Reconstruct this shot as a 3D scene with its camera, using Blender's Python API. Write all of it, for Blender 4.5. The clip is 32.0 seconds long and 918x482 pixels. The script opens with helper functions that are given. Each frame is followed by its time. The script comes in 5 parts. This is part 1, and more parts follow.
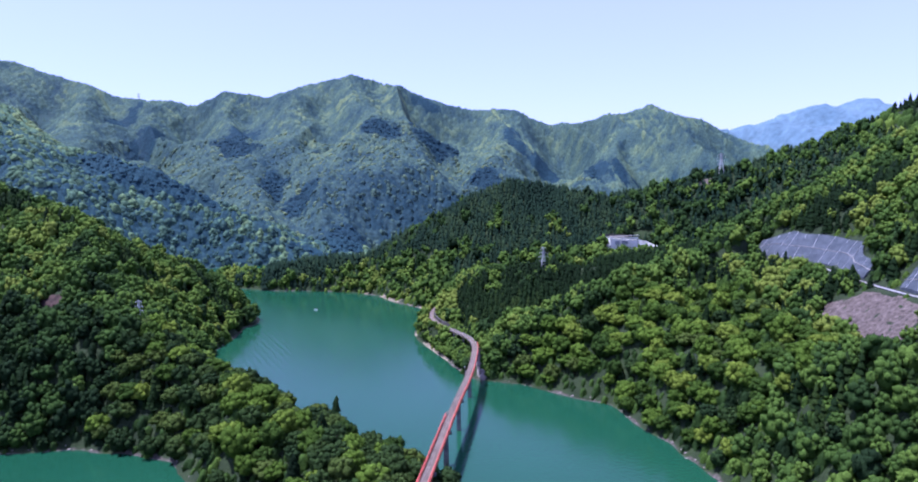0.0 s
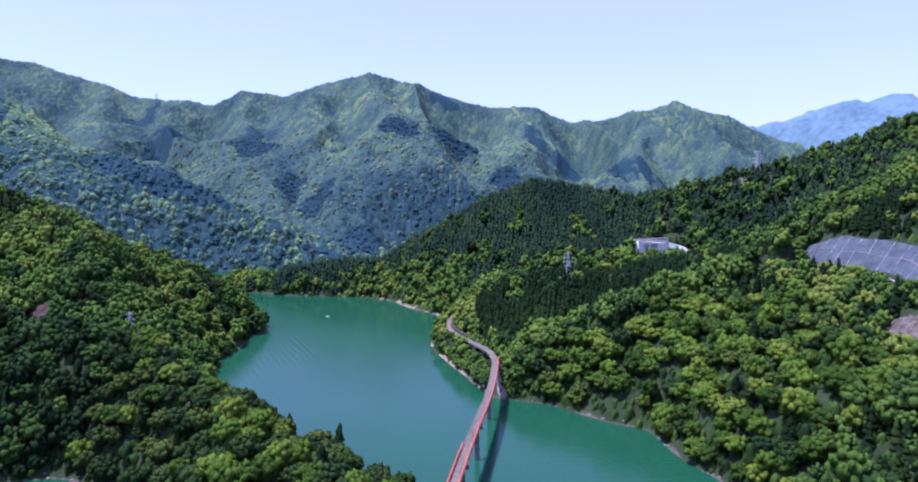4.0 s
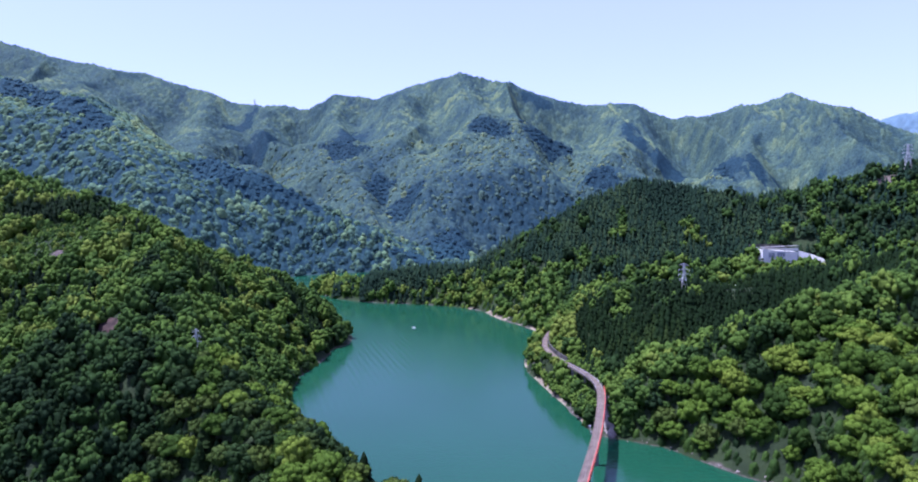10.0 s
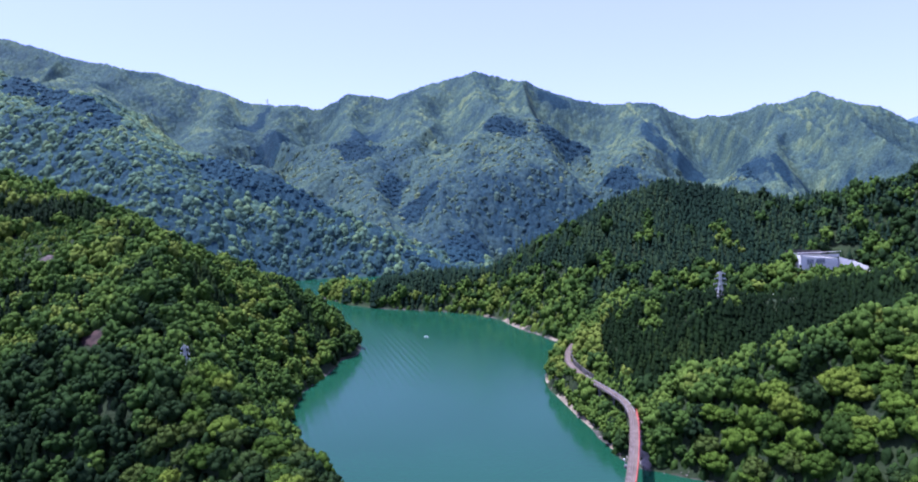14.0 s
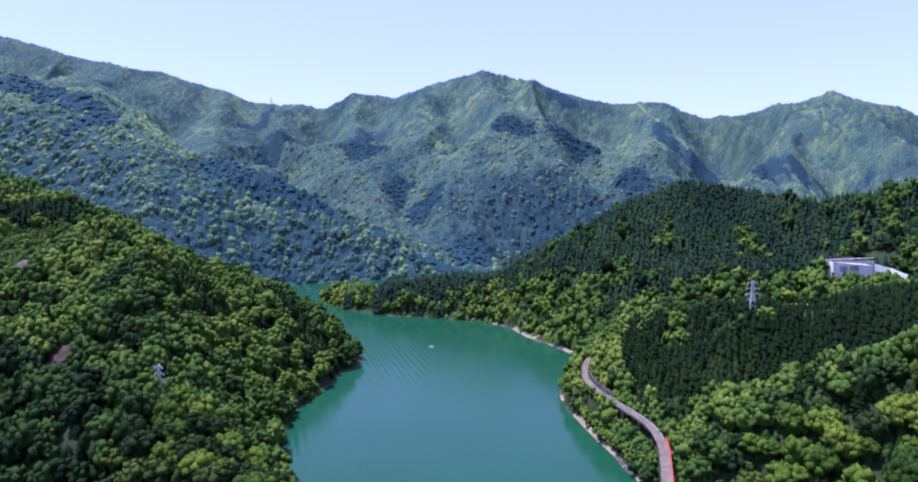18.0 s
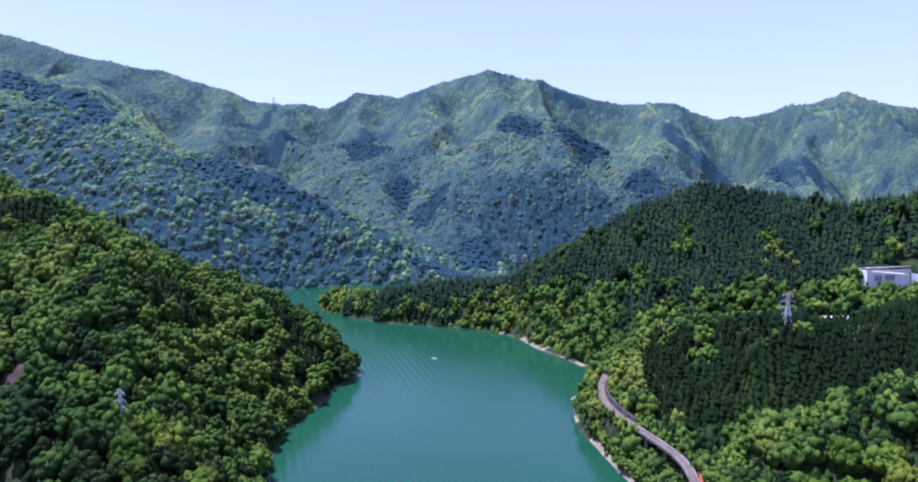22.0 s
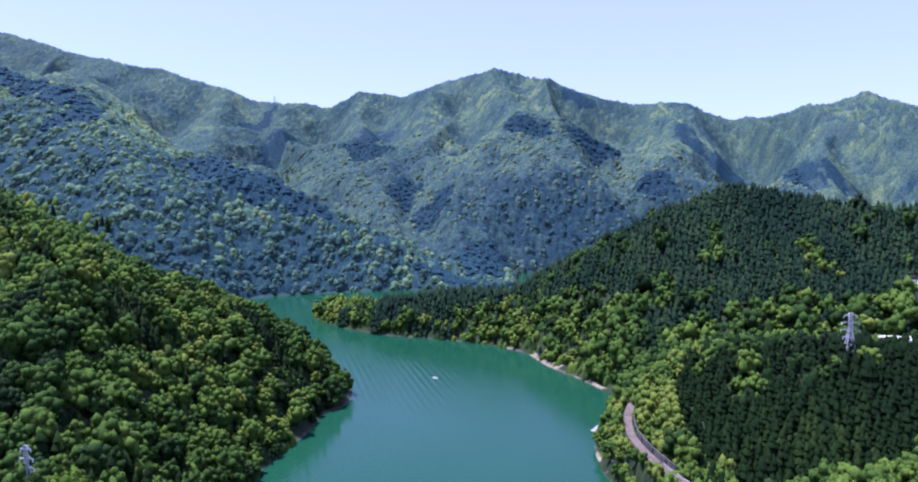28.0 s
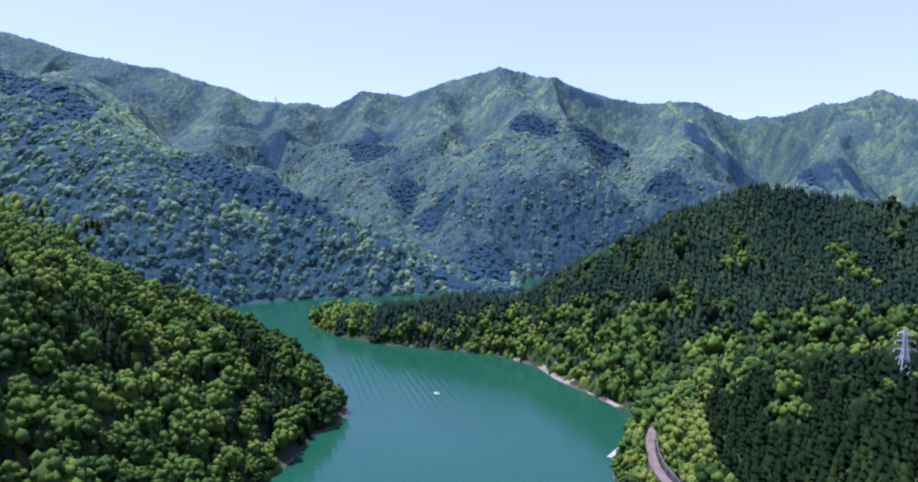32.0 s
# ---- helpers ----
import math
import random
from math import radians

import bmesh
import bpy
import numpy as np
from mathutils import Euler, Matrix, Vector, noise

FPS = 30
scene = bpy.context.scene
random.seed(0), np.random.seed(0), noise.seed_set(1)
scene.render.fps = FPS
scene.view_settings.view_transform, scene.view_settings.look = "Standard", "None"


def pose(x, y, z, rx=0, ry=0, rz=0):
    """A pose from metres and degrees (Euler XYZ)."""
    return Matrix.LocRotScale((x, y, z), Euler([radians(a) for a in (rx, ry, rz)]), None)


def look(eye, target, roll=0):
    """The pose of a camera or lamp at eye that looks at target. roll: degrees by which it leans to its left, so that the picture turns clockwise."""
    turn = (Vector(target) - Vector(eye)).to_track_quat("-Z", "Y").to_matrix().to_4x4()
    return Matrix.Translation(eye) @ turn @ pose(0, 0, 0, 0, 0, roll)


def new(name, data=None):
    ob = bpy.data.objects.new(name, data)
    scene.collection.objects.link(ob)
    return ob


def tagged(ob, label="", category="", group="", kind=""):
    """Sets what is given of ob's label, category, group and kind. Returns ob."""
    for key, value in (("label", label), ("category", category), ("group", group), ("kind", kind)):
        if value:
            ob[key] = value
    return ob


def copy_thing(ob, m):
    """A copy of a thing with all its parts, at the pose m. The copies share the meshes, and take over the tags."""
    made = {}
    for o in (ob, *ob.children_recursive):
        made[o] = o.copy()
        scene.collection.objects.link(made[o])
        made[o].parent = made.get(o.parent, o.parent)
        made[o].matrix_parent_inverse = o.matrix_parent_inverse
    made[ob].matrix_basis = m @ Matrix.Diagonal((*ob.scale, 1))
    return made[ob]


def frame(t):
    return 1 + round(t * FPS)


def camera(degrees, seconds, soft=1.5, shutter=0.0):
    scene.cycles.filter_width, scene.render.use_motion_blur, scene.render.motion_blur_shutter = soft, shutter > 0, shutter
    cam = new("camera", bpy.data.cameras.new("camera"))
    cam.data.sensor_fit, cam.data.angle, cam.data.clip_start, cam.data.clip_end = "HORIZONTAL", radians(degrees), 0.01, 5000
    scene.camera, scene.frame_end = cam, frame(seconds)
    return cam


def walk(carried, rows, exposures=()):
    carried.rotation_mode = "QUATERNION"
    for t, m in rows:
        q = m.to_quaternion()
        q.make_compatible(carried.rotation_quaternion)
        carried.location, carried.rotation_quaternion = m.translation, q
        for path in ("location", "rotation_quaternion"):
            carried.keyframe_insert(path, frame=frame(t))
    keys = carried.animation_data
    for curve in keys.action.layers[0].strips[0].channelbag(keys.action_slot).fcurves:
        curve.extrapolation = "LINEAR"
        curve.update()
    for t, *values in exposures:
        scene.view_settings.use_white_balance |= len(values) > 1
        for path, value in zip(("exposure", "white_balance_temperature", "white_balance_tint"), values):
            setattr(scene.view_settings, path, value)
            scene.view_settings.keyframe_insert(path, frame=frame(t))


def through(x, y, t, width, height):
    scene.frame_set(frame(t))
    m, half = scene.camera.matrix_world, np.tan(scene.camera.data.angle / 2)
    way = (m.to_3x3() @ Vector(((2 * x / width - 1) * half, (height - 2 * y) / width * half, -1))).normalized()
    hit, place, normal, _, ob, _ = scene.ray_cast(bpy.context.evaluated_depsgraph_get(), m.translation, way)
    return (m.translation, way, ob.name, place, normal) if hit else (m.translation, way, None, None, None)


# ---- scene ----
cam = camera(70.3, 32.0, soft=2.0)
PATH = [
    (0, (0.00, 0.00, 157.21), (0.761, 99.574, 148.026), -0.77),
    (0.5, (0.55, 5.48, 157.35), (1.140, 105.056, 148.160), -0.81),
    (1, (0.97, 10.91, 157.48), (1.487, 110.487, 148.260), -0.82),
    (1.5, (1.28, 16.30, 157.61), (1.563, 115.870, 148.325), -0.81),
    (2, (1.48, 21.65, 157.73), (1.769, 121.213, 148.431), -0.80),
    (2.5, (1.57, 26.95, 157.84), (1.758, 126.515, 148.517), -0.82),
    (4.5, (1.00, 47.81, 158.23), (-3.468, 147.286, 149.014), -1.00),
    (5, (0.65, 52.95, 158.32), (-6.398, 152.280, 149.153), -1.06),
    (5.5, (0.22, 58.06, 158.39), (-7.961, 157.309, 149.278), -1.13),
    (6, (-0.28, 63.15, 158.46), (-9.716, 162.286, 149.363), -1.20),
    (6.5, (-0.84, 68.21, 158.52), (-11.386, 167.243, 149.466), -1.24),
    (7, (-1.46, 73.26, 158.58), (-13.295, 172.147, 149.580), -1.31),
    (7.5, (-2.14, 78.28, 158.63), (-14.840, 177.069, 149.675), -1.35),
    (8, (-2.87, 83.29, 158.68), (-16.242, 181.992, 149.757), -1.37),
    (8.5, (-3.65, 88.29, 158.72), (-17.803, 186.878, 149.820), -1.41),
    (9, (-4.48, 93.26, 158.75), (-19.283, 191.766, 149.907), -1.40),
    (9.5, (-5.34, 98.23, 158.78), (-20.521, 196.678, 149.948), -1.42),
    (10, (-6.24, 103.19, 158.80), (-22.231, 201.509, 150.000), -1.42),
    (10.5, (-7.18, 108.14, 158.81), (-23.764, 206.359, 150.047), -1.41),
    (11, (-8.14, 113.07, 158.82), (-25.056, 211.244, 150.078), -1.40),
    (11.5, (-9.13, 118.01, 158.83), (-26.418, 216.117, 150.141), -1.37),
    (12, (-10.14, 122.93, 158.82), (-27.582, 221.017, 150.147), -1.36),
    (12.5, (-11.18, 127.85, 158.82), (-28.875, 225.895, 150.160), -1.36),
    (13, (-12.23, 132.77, 158.80), (-30.083, 230.786, 150.165), -1.35),
    (13.5, (-13.29, 137.69, 158.79), (-31.276, 235.681, 150.169), -1.34),
    (14, (-14.37, 142.60, 158.76), (-32.453, 240.578, 150.166), -1.36),
    (14.5, (-15.46, 147.52, 158.74), (-33.663, 245.471, 150.157), -1.34),
    (16.5, (-19.86, 167.17, 158.58), (-38.330, 265.086, 150.105), -1.24),
    (17, (-20.97, 172.09, 158.53), (-39.743, 269.946, 150.065), -1.25),
    (17.5, (-22.07, 177.01, 158.48), (-40.876, 274.860, 150.025), -1.23),
    (18, (-23.17, 181.93, 158.42), (-42.153, 279.749, 149.988), -1.20),
    (18.5, (-24.26, 186.86, 158.36), (-43.367, 284.656, 149.995), -1.15),
    (19, (-25.34, 191.78, 158.30), (-44.475, 289.582, 149.962), -1.12),
    (19.5, (-26.42, 196.71, 158.23), (-45.616, 294.504, 149.947), -1.11),
    (20, (-27.49, 201.65, 158.16), (-46.798, 299.417, 149.907), -1.09),
    (20.5, (-28.55, 206.58, 158.09), (-47.897, 304.348, 149.865), -1.06),
    (21, (-29.59, 211.52, 158.01), (-49.095, 309.260, 149.833), -1.04),
    (21.5, (-30.63, 216.46, 157.94), (-50.215, 314.184, 149.762), -1.01),
    (22, (-31.65, 221.41, 157.86), (-51.275, 319.122, 149.707), -0.95),
    (22.5, (-32.66, 226.35, 157.78), (-52.297, 324.068, 149.676), -0.93),
    (23, (-33.66, 231.30, 157.70), (-53.329, 329.009, 149.619), -0.90),
    (23.5, (-34.65, 236.24, 157.62), (-54.363, 333.946, 149.547), -0.89),
    (24, (-35.62, 241.19, 157.53), (-55.384, 338.886, 149.513), -0.89),
    (24.5, (-36.58, 246.13, 157.45), (-56.489, 343.806, 149.475), -0.91),
    (25, (-37.53, 251.08, 157.37), (-57.487, 348.739, 149.394), -0.89),
    (25.5, (-38.47, 256.02, 157.28), (-58.449, 353.677, 149.339), -0.85),
    (27.5, (-42.10, 275.74, 156.96), (-62.367, 373.347, 149.096), -0.79),
    (28, (-42.99, 280.65, 156.88), (-63.376, 378.238, 149.050), -0.77),
    (28.5, (-43.87, 285.56, 156.81), (-64.326, 383.130, 148.994), -0.76),
    (29, (-44.74, 290.45, 156.73), (-65.289, 388.007, 148.938), -0.77),
    (29.5, (-45.61, 295.33, 156.66), (-66.342, 392.855, 148.922), -0.77),
    (30, (-46.48, 300.20, 156.60), (-67.189, 397.733, 148.911), -0.75),
    (30.5, (-47.34, 305.06, 156.53), (-68.169, 402.566, 148.885), -0.76),
    (31, (-48.21, 309.90, 156.48), (-69.162, 407.379, 148.843), -0.75),
    (31.5, (-49.08, 314.72, 156.42), (-70.128, 412.181, 148.828), -0.74),
    (32, (-49.95, 319.52, 156.37), (-71.050, 416.968, 148.762), -0.74),
]
walk(cam, [(t, look(eye, target, roll)) for t, eye, target, roll in PATH], exposures=[(0, 0.74, 5110, 37)])

# ---- light ----
SUN_AZIMUTH, SUN_ELEVATION = radians(-93), radians(72)   # azimuth clockwise from +y
sun = new("sun", bpy.data.lights.new("sun", "SUN"))
sun.data.energy, sun.data.angle, sun.data.color = 5.0, radians(0.55), (1.0, 0.965, 0.90)
sun_from = Vector((math.sin(SUN_AZIMUTH) * math.cos(SUN_ELEVATION), math.cos(SUN_AZIMUTH) * math.cos(SUN_ELEVATION), math.sin(SUN_ELEVATION)))
sun.matrix_world = look(sun_from * 900, (0, 0, 0))
world = bpy.data.worlds.new("sky")
scene.world = world
world.use_nodes = True
wn = world.node_tree
sky = wn.nodes.new("ShaderNodeTexSky")
sky.sky_type, sky.sun_disc = "NISHITA", False
sky.sun_elevation, sky.sun_rotation = SUN_ELEVATION, SUN_AZIMUTH
sky.altitude, sky.air_density, sky.dust_density, sky.ozone_density = 300, 0.9, 1.7, 3.0
wn.nodes["Background"].inputs["Strength"].default_value = 0.140
veil = wn.nodes.new("ShaderNodeMix")          # even lavender-blue mixed into the whole sky colour
veil.data_type = "RGBA"
veil.inputs[0].default_value = 0.40
veil.inputs[7].default_value = (4.35, 4.2, 7.4, 1)
wn.links.new(sky.outputs[0], veil.inputs[6])
wn.links.new(veil.outputs[2], wn.nodes["Background"].inputs["Color"])


# ---- materials ----
def material(name, rough=0.9, metal=0.0, spec=0.3):
    m = bpy.data.materials.new(name)
    m.use_nodes = True
    b = m.node_tree.nodes["Principled BSDF"]
    b.inputs["Roughness"].default_value, b.inputs["Metallic"].default_value = rough, metal
    b.inputs["Specular IOR Level"].default_value = spec
    return m, m.node_tree.nodes, m.node_tree.links, b


def noise_node(nodes, links, scale, detail=3.0, rough=0.6, coords="Object"):
    tc = nodes.new("ShaderNodeTexCoord")
    n = nodes.new("ShaderNodeTexNoise")
    n.inputs["Scale"].default_value, n.inputs["Detail"].default_value, n.inputs["Roughness"].default_value = scale, detail, rough
    links.new(tc.outputs[coords], n.inputs["Vector"])
    return n.outputs["Fac"]


def ramp(nodes, links, fac, stops):
    r = nodes.new("ShaderNodeValToRGB")
    while len(r.color_ramp.elements) < len(stops):
        r.color_ramp.elements.new(0.5)
    for e, (at, c) in zip(r.color_ramp.elements, stops):
        e.position, e.color = at, (*c, 1)
    links.new(fac, r.inputs["Fac"])
    return r.outputs["Color"]


def mix(nodes, links, fac, a, b, blend="MIX"):
    m = nodes.new("ShaderNodeMix")
    m.data_type, m.blend_type = "RGBA", blend
    for v, i in ((fac, 0), (a, 6), (b, 7)):
        if hasattr(v, "links"):
            links.new(v, m.inputs[i])
        else:
            m.inputs[i].default_value = v if i == 0 else (*v, 1)
    return m.outputs[2]


def bump(nodes, links, b, height, strength, distance):
    n = nodes.new("ShaderNodeBump")
    n.inputs["Strength"].default_value, n.inputs["Distance"].default_value = strength, distance
    links.new(height, n.inputs["Height"])
    links.new(n.outputs["Normal"], b.inputs["Normal"])


def two_tone(name, low, high, scale, fine, rough=0.9, metal=0.0, strength=0.4, distance=0.1, spec=0.3):
    """A worn surface: two colours mixed at a large scale, grain at a fine one."""
    m, nodes, links, b = material(name, rough, metal, spec)
    big, small = noise_node(nodes, links, scale), noise_node(nodes, links, fine, 4)
    base = ramp(nodes, links, big, [(0.35, low), (0.65, high)])
    grain = ramp(nodes, links, small, [(0.3, (0.72, 0.72, 0.72)), (0.7, (1.15, 1.15, 1.15))])
    links.new(mix(nodes, links, 1.0, base, grain, "MULTIPLY"), b.inputs["Base Color"])
    bump(nodes, links, b, small, strength, distance)
    return m


def foliage(name, stops, fine, distance, through=0.20, rough=0.7, grain=0.48):
    """Leaves: colour by tree (attribute tint), by clump (island) and by a fine leaf grain."""
    m, nodes, links, b = material(name, rough, 0.0, 0.03)
    at = nodes.new("ShaderNodeAttribute")
    at.attribute_name = "tint"
    base = ramp(nodes, links, at.outputs["Fac"], stops)
    isle = nodes.new("ShaderNodeNewGeometry").outputs["Random Per Island"]
    clump = ramp(nodes, links, isle, [(0.0, (0.82, 0.84, 0.80)), (1.0, (1.14, 1.14, 1.06))])
    small = noise_node(nodes, links, fine, 3, 0.7)
    speck = ramp(nodes, links, small, [(0.32, (1 - grain,) * 3), (0.68, (1 + 0.8 * grain, 1 + 0.75 * grain, 1 + 0.5 * grain))])
    c = mix(nodes, links, 1.0, mix(nodes, links, 1.0, base, clump, "MULTIPLY"), speck, "MULTIPLY")
    links.new(c, b.inputs["Base Color"])
    bump(nodes, links, b, small, 0.9, distance)
    t = nodes.new("ShaderNodeBsdfTranslucent")
    links.new(c, t.inputs["Color"])
    s = nodes.new("ShaderNodeMixShader")
    s.inputs[0].default_value = through
    links.new(b.outputs[0], s.inputs[1])
    links.new(t.outputs[0], s.inputs[2])
    links.new(s.outputs[0], nodes["Material Output"].inputs["Surface"])
    return m


BROAD = [(0.0, (0.015, 0.031, 0.012)), (0.25, (0.032, 0.065, 0.016)), (0.55, (0.062, 0.115, 0.021)), (0.85, (0.104, 0.167, 0.027)), (1.0, (0.148, 0.194, 0.033))]
CONE = [(0.0, (0.005, 0.012, 0.005)), (0.6, (0.009, 0.021, 0.006)), (1.0, (0.021, 0.038, 0.009))]
# These two palettes hold the mountains' aerial haze as blue in the colour.
HAZED_FAR = [(0.0, (0.018, 0.042, 0.060)), (0.15, (0.021, 0.049, 0.066)), (0.2, (0.032, 0.063, 0.074)), (0.42, (0.047, 0.086, 0.084)), (0.72, (0.078, 0.125, 0.091)), (1.0, (0.141, 0.188, 0.099))]
HAZED_MIDDLE = [(0.0, (0.020, 0.050, 0.069)), (0.15, (0.025, 0.058, 0.076)), (0.2, (0.036, 0.077, 0.079)), (0.42, (0.065, 0.122, 0.094)), (0.72, (0.120, 0.197, 0.107)), (1.0, (0.206, 0.274, 0.122))]
M_BROAD = foliage("broad leaves", BROAD, 1.2, 0.5, grain=0.32)
M_CONE = foliage("conifer needles", CONE, 1.3, 0.4, 0.10, grain=0.4)
# Cedars of the farther hill: haze painted in as lighter, bluer needles.
M_HAZECONE = foliage("hazed cedar needles", [(0.0, (0.007, 0.017, 0.011)), (0.6, (0.012, 0.028, 0.016)), (1.0, (0.026, 0.047, 0.020))], 1.3, 0.4, 0.10, grain=0.4)
M_MIDDLE = foliage("hazed mountain foot canopy", HAZED_MIDDLE, 0.30, 1.2, 0.12, grain=0.50)
M_FAR = foliage("hazed far canopy", HAZED_FAR, 0.20, 1.2, 0.12, grain=0.46)
M_BARK = two_tone("bark", (0.07, 0.05, 0.035), (0.14, 0.11, 0.08), 0.8, 9, 0.95, strength=0.8)
M_ROCK = two_tone("bank rock", (0.13, 0.11, 0.09), (0.30, 0.26, 0.215), 0.25, 1.6, 0.95, strength=0.9, distance=0.6)
M_CONCRETE = two_tone("weathered concrete", (0.20, 0.19, 0.165), (0.34, 0.32, 0.275), 0.12, 1.5, 0.85)
M_DECK = two_tone("worn deck concrete", (0.115, 0.088, 0.062), (0.185, 0.145, 0.105), 0.3, 2.5, 0.9)
M_PIER = two_tone("stained pier concrete", (0.10, 0.10, 0.10), (0.22, 0.22, 0.21), 0.2, 1.2, 0.9)
M_OLDWALL = two_tone("mossy old concrete", (0.050, 0.050, 0.040), (0.125, 0.115, 0.098), 0.3, 1.4, 0.95)
M_RED = two_tone("red bridge paint", (0.36, 0.060, 0.035), (0.50, 0.10, 0.055), 0.3, 5, 0.5, spec=0.5, strength=0.1, distance=0.02)
M_BALLAST = two_tone("track ballast", (0.105, 0.082, 0.060), (0.19, 0.15, 0.11), 0.3, 7, 1.0, strength=1.0, distance=0.1)
M_STEEL = two_tone("galvanised steel", (0.46, 0.46, 0.43), (0.64, 0.64, 0.60), 0.2, 4, 0.45, 0.4, strength=0.1, spec=0.5)
M_RAIL = two_tone("rail steel", (0.20, 0.15, 0.12), (0.34, 0.29, 0.26), 0.6, 6, 0.4, 0.8)
M_WHITE = two_tone("white painted wall", (0.74, 0.71, 0.62), (0.85, 0.82, 0.74), 0.1, 2, 0.6, strength=0.1)
M_GREYROOF = two_tone("grey roof", (0.22, 0.23, 0.25), (0.32, 0.33, 0.35), 0.2, 3, 0.6)

# The ground: forest soil under the trees, bare rock at the waterline.
M_GROUND, gn, gl, gb = material("forest floor and bare bank", 0.97)
g_pos = gn.new("ShaderNodeNewGeometry").outputs["Position"]
g_sep = gn.new("ShaderNodeSeparateXYZ")
gl.new(g_pos, g_sep.inputs[0])
soil = ramp(gn, gl, noise_node(gn, gl, 0.06, 5), [(0.3, (0.013, 0.024, 0.008)), (0.7, (0.030, 0.048, 0.013))])
bare = ramp(gn, gl, noise_node(gn, gl, 0.5, 5), [(0.3, (0.045, 0.040, 0.030)), (0.7, (0.12, 0.105, 0.080))])
wob = gn.new("ShaderNodeMath")
wob.operation = "MULTIPLY_ADD"
gl.new(noise_node(gn, gl, 0.045, 3), wob.inputs[0])
wob.inputs[1].default_value = -9.0
gl.new(g_sep.outputs["Z"], wob.inputs[2])
g_edge = gn.new("ShaderNodeMapRange")
g_edge.inputs["From Min"].default_value, g_edge.inputs["From Max"].default_value = -4.6, -3.6
gl.new(wob.outputs[0], g_edge.inputs["Value"])
gl.new(mix(gn, gl, g_edge.outputs[0], bare, soil), gb.inputs["Base Color"])
bump(gn, gl, gb, noise_node(gn, gl, 0.6, 6, 0.7), 1.0, 1.0)

# The lake: turbid green water with small ripples.
M_WATER, qn, ql, qb = material("lake water", 0.12, 0.0, 0.40)
qb.inputs["IOR"].default_value = 1.33
ql.new(ramp(qn, ql, noise_node(qn, ql, 0.004, 3), [(0.3, (0.008, 0.052, 0.024)), (0.7, (0.011, 0.063, 0.030))]), qb.inputs["Base Color"])
q_tc = qn.new("ShaderNodeTexCoord")
q_wave = qn.new("ShaderNodeTexWave")
q_wave.inputs["Scale"].default_value, q_wave.inputs["Distortion"].default_value, q_wave.inputs["Detail Scale"].default_value = 0.055, 3.5, 0.02
q_map = qn.new("ShaderNodeMapping")
q_map.inputs["Rotation"].default_value = (0, 0, radians(-28))
ql.new(q_tc.outputs["Object"], q_map.inputs["Vector"])
ql.new(q_map.outputs[0], q_wave.inputs["Vector"])
q_sep = qn.new("ShaderNodeSeparateXYZ")
ql.new(q_tc.outputs["Object"], q_sep.inputs[0])
q_near = qn.new("ShaderNodeMapRange")
q_near.interpolation_type = "SMOOTHSTEP"
q_near.inputs["From Min"].default_value, q_near.inputs["From Max"].default_value = -105, -195
ql.new(q_sep.outputs["X"], q_near.inputs["Value"])
q_mul = qn.new("ShaderNodeMath")
q_mul.operation = "MULTIPLY"
ql.new(q_wave.outputs["Fac"], q_mul.inputs[0])
ql.new(q_near.outputs[0], q_mul.inputs[1])
q_add = qn.new("ShaderNodeMath")
q_add.operation = "MULTIPLY_ADD"
ql.new(q_mul.outputs[0], q_add.inputs[0])
q_add.inputs[1].default_value = 0.8
ql.new(noise_node(qn, ql, 0.35, 4, 0.6), q_add.inputs[2])
bump(qn, ql, qb, q_add.outputs[0], 0.35, 0.3)

# ---- the lie of the land ----
EAST_SHORE = [(190, -400), (172, 0), (160, 150), (142, 290), (135, 324), (132, 337), (127, 368), (117, 395), (107, 440), (81, 461), (46, 494), (22, 500),
              (5, 519), (-4, 551), (-21, 594), (-37, 640), (-42, 676), (-32, 722), (-22, 768), (-60, 823), (-85, 855), (-109, 898), (-148, 922),
              (-206, 939), (-271, 951), (-327, 978), (-382, 1024), (-402, 1062), (-350, 1085), (-250, 1065), (-170, 1100), (-130, 1200), (-112, 1330), (-80, 1440), (60, 1500), (300, 1480)]
WEST_SHORE = [(330, 1530), (60, 1570), (-75, 1515), (-182, 1476), (-178, 1400), (-163, 1322), (-186, 1286), (-255, 1262), (-330, 1268), (-454, 1218), (-534, 1166), (-575, 1095), (-680, 1010), (-900, 960),
              (-880, 900), (-640, 930), (-480, 890), (-350, 840), (-262, 795), (-229, 755), (-222, 723), (-230, 701), (-225, 650), (-227, 608), (-218, 568), (-190, 505),
              (-140, 450), (-90, 402), (-45, 362), (-15, 335), (10, 300), (8, 252), (-30, 238), (-80, 280), (-143, 334), (-160, 358), (-195, 371), (-226, 379), (-272, 374), (-350, 372), (-430, 330), (-470, 200), (-440, 0), (-430, -400)]
LAKE = np.array(EAST_SHORE + WEST_SHORE, float)

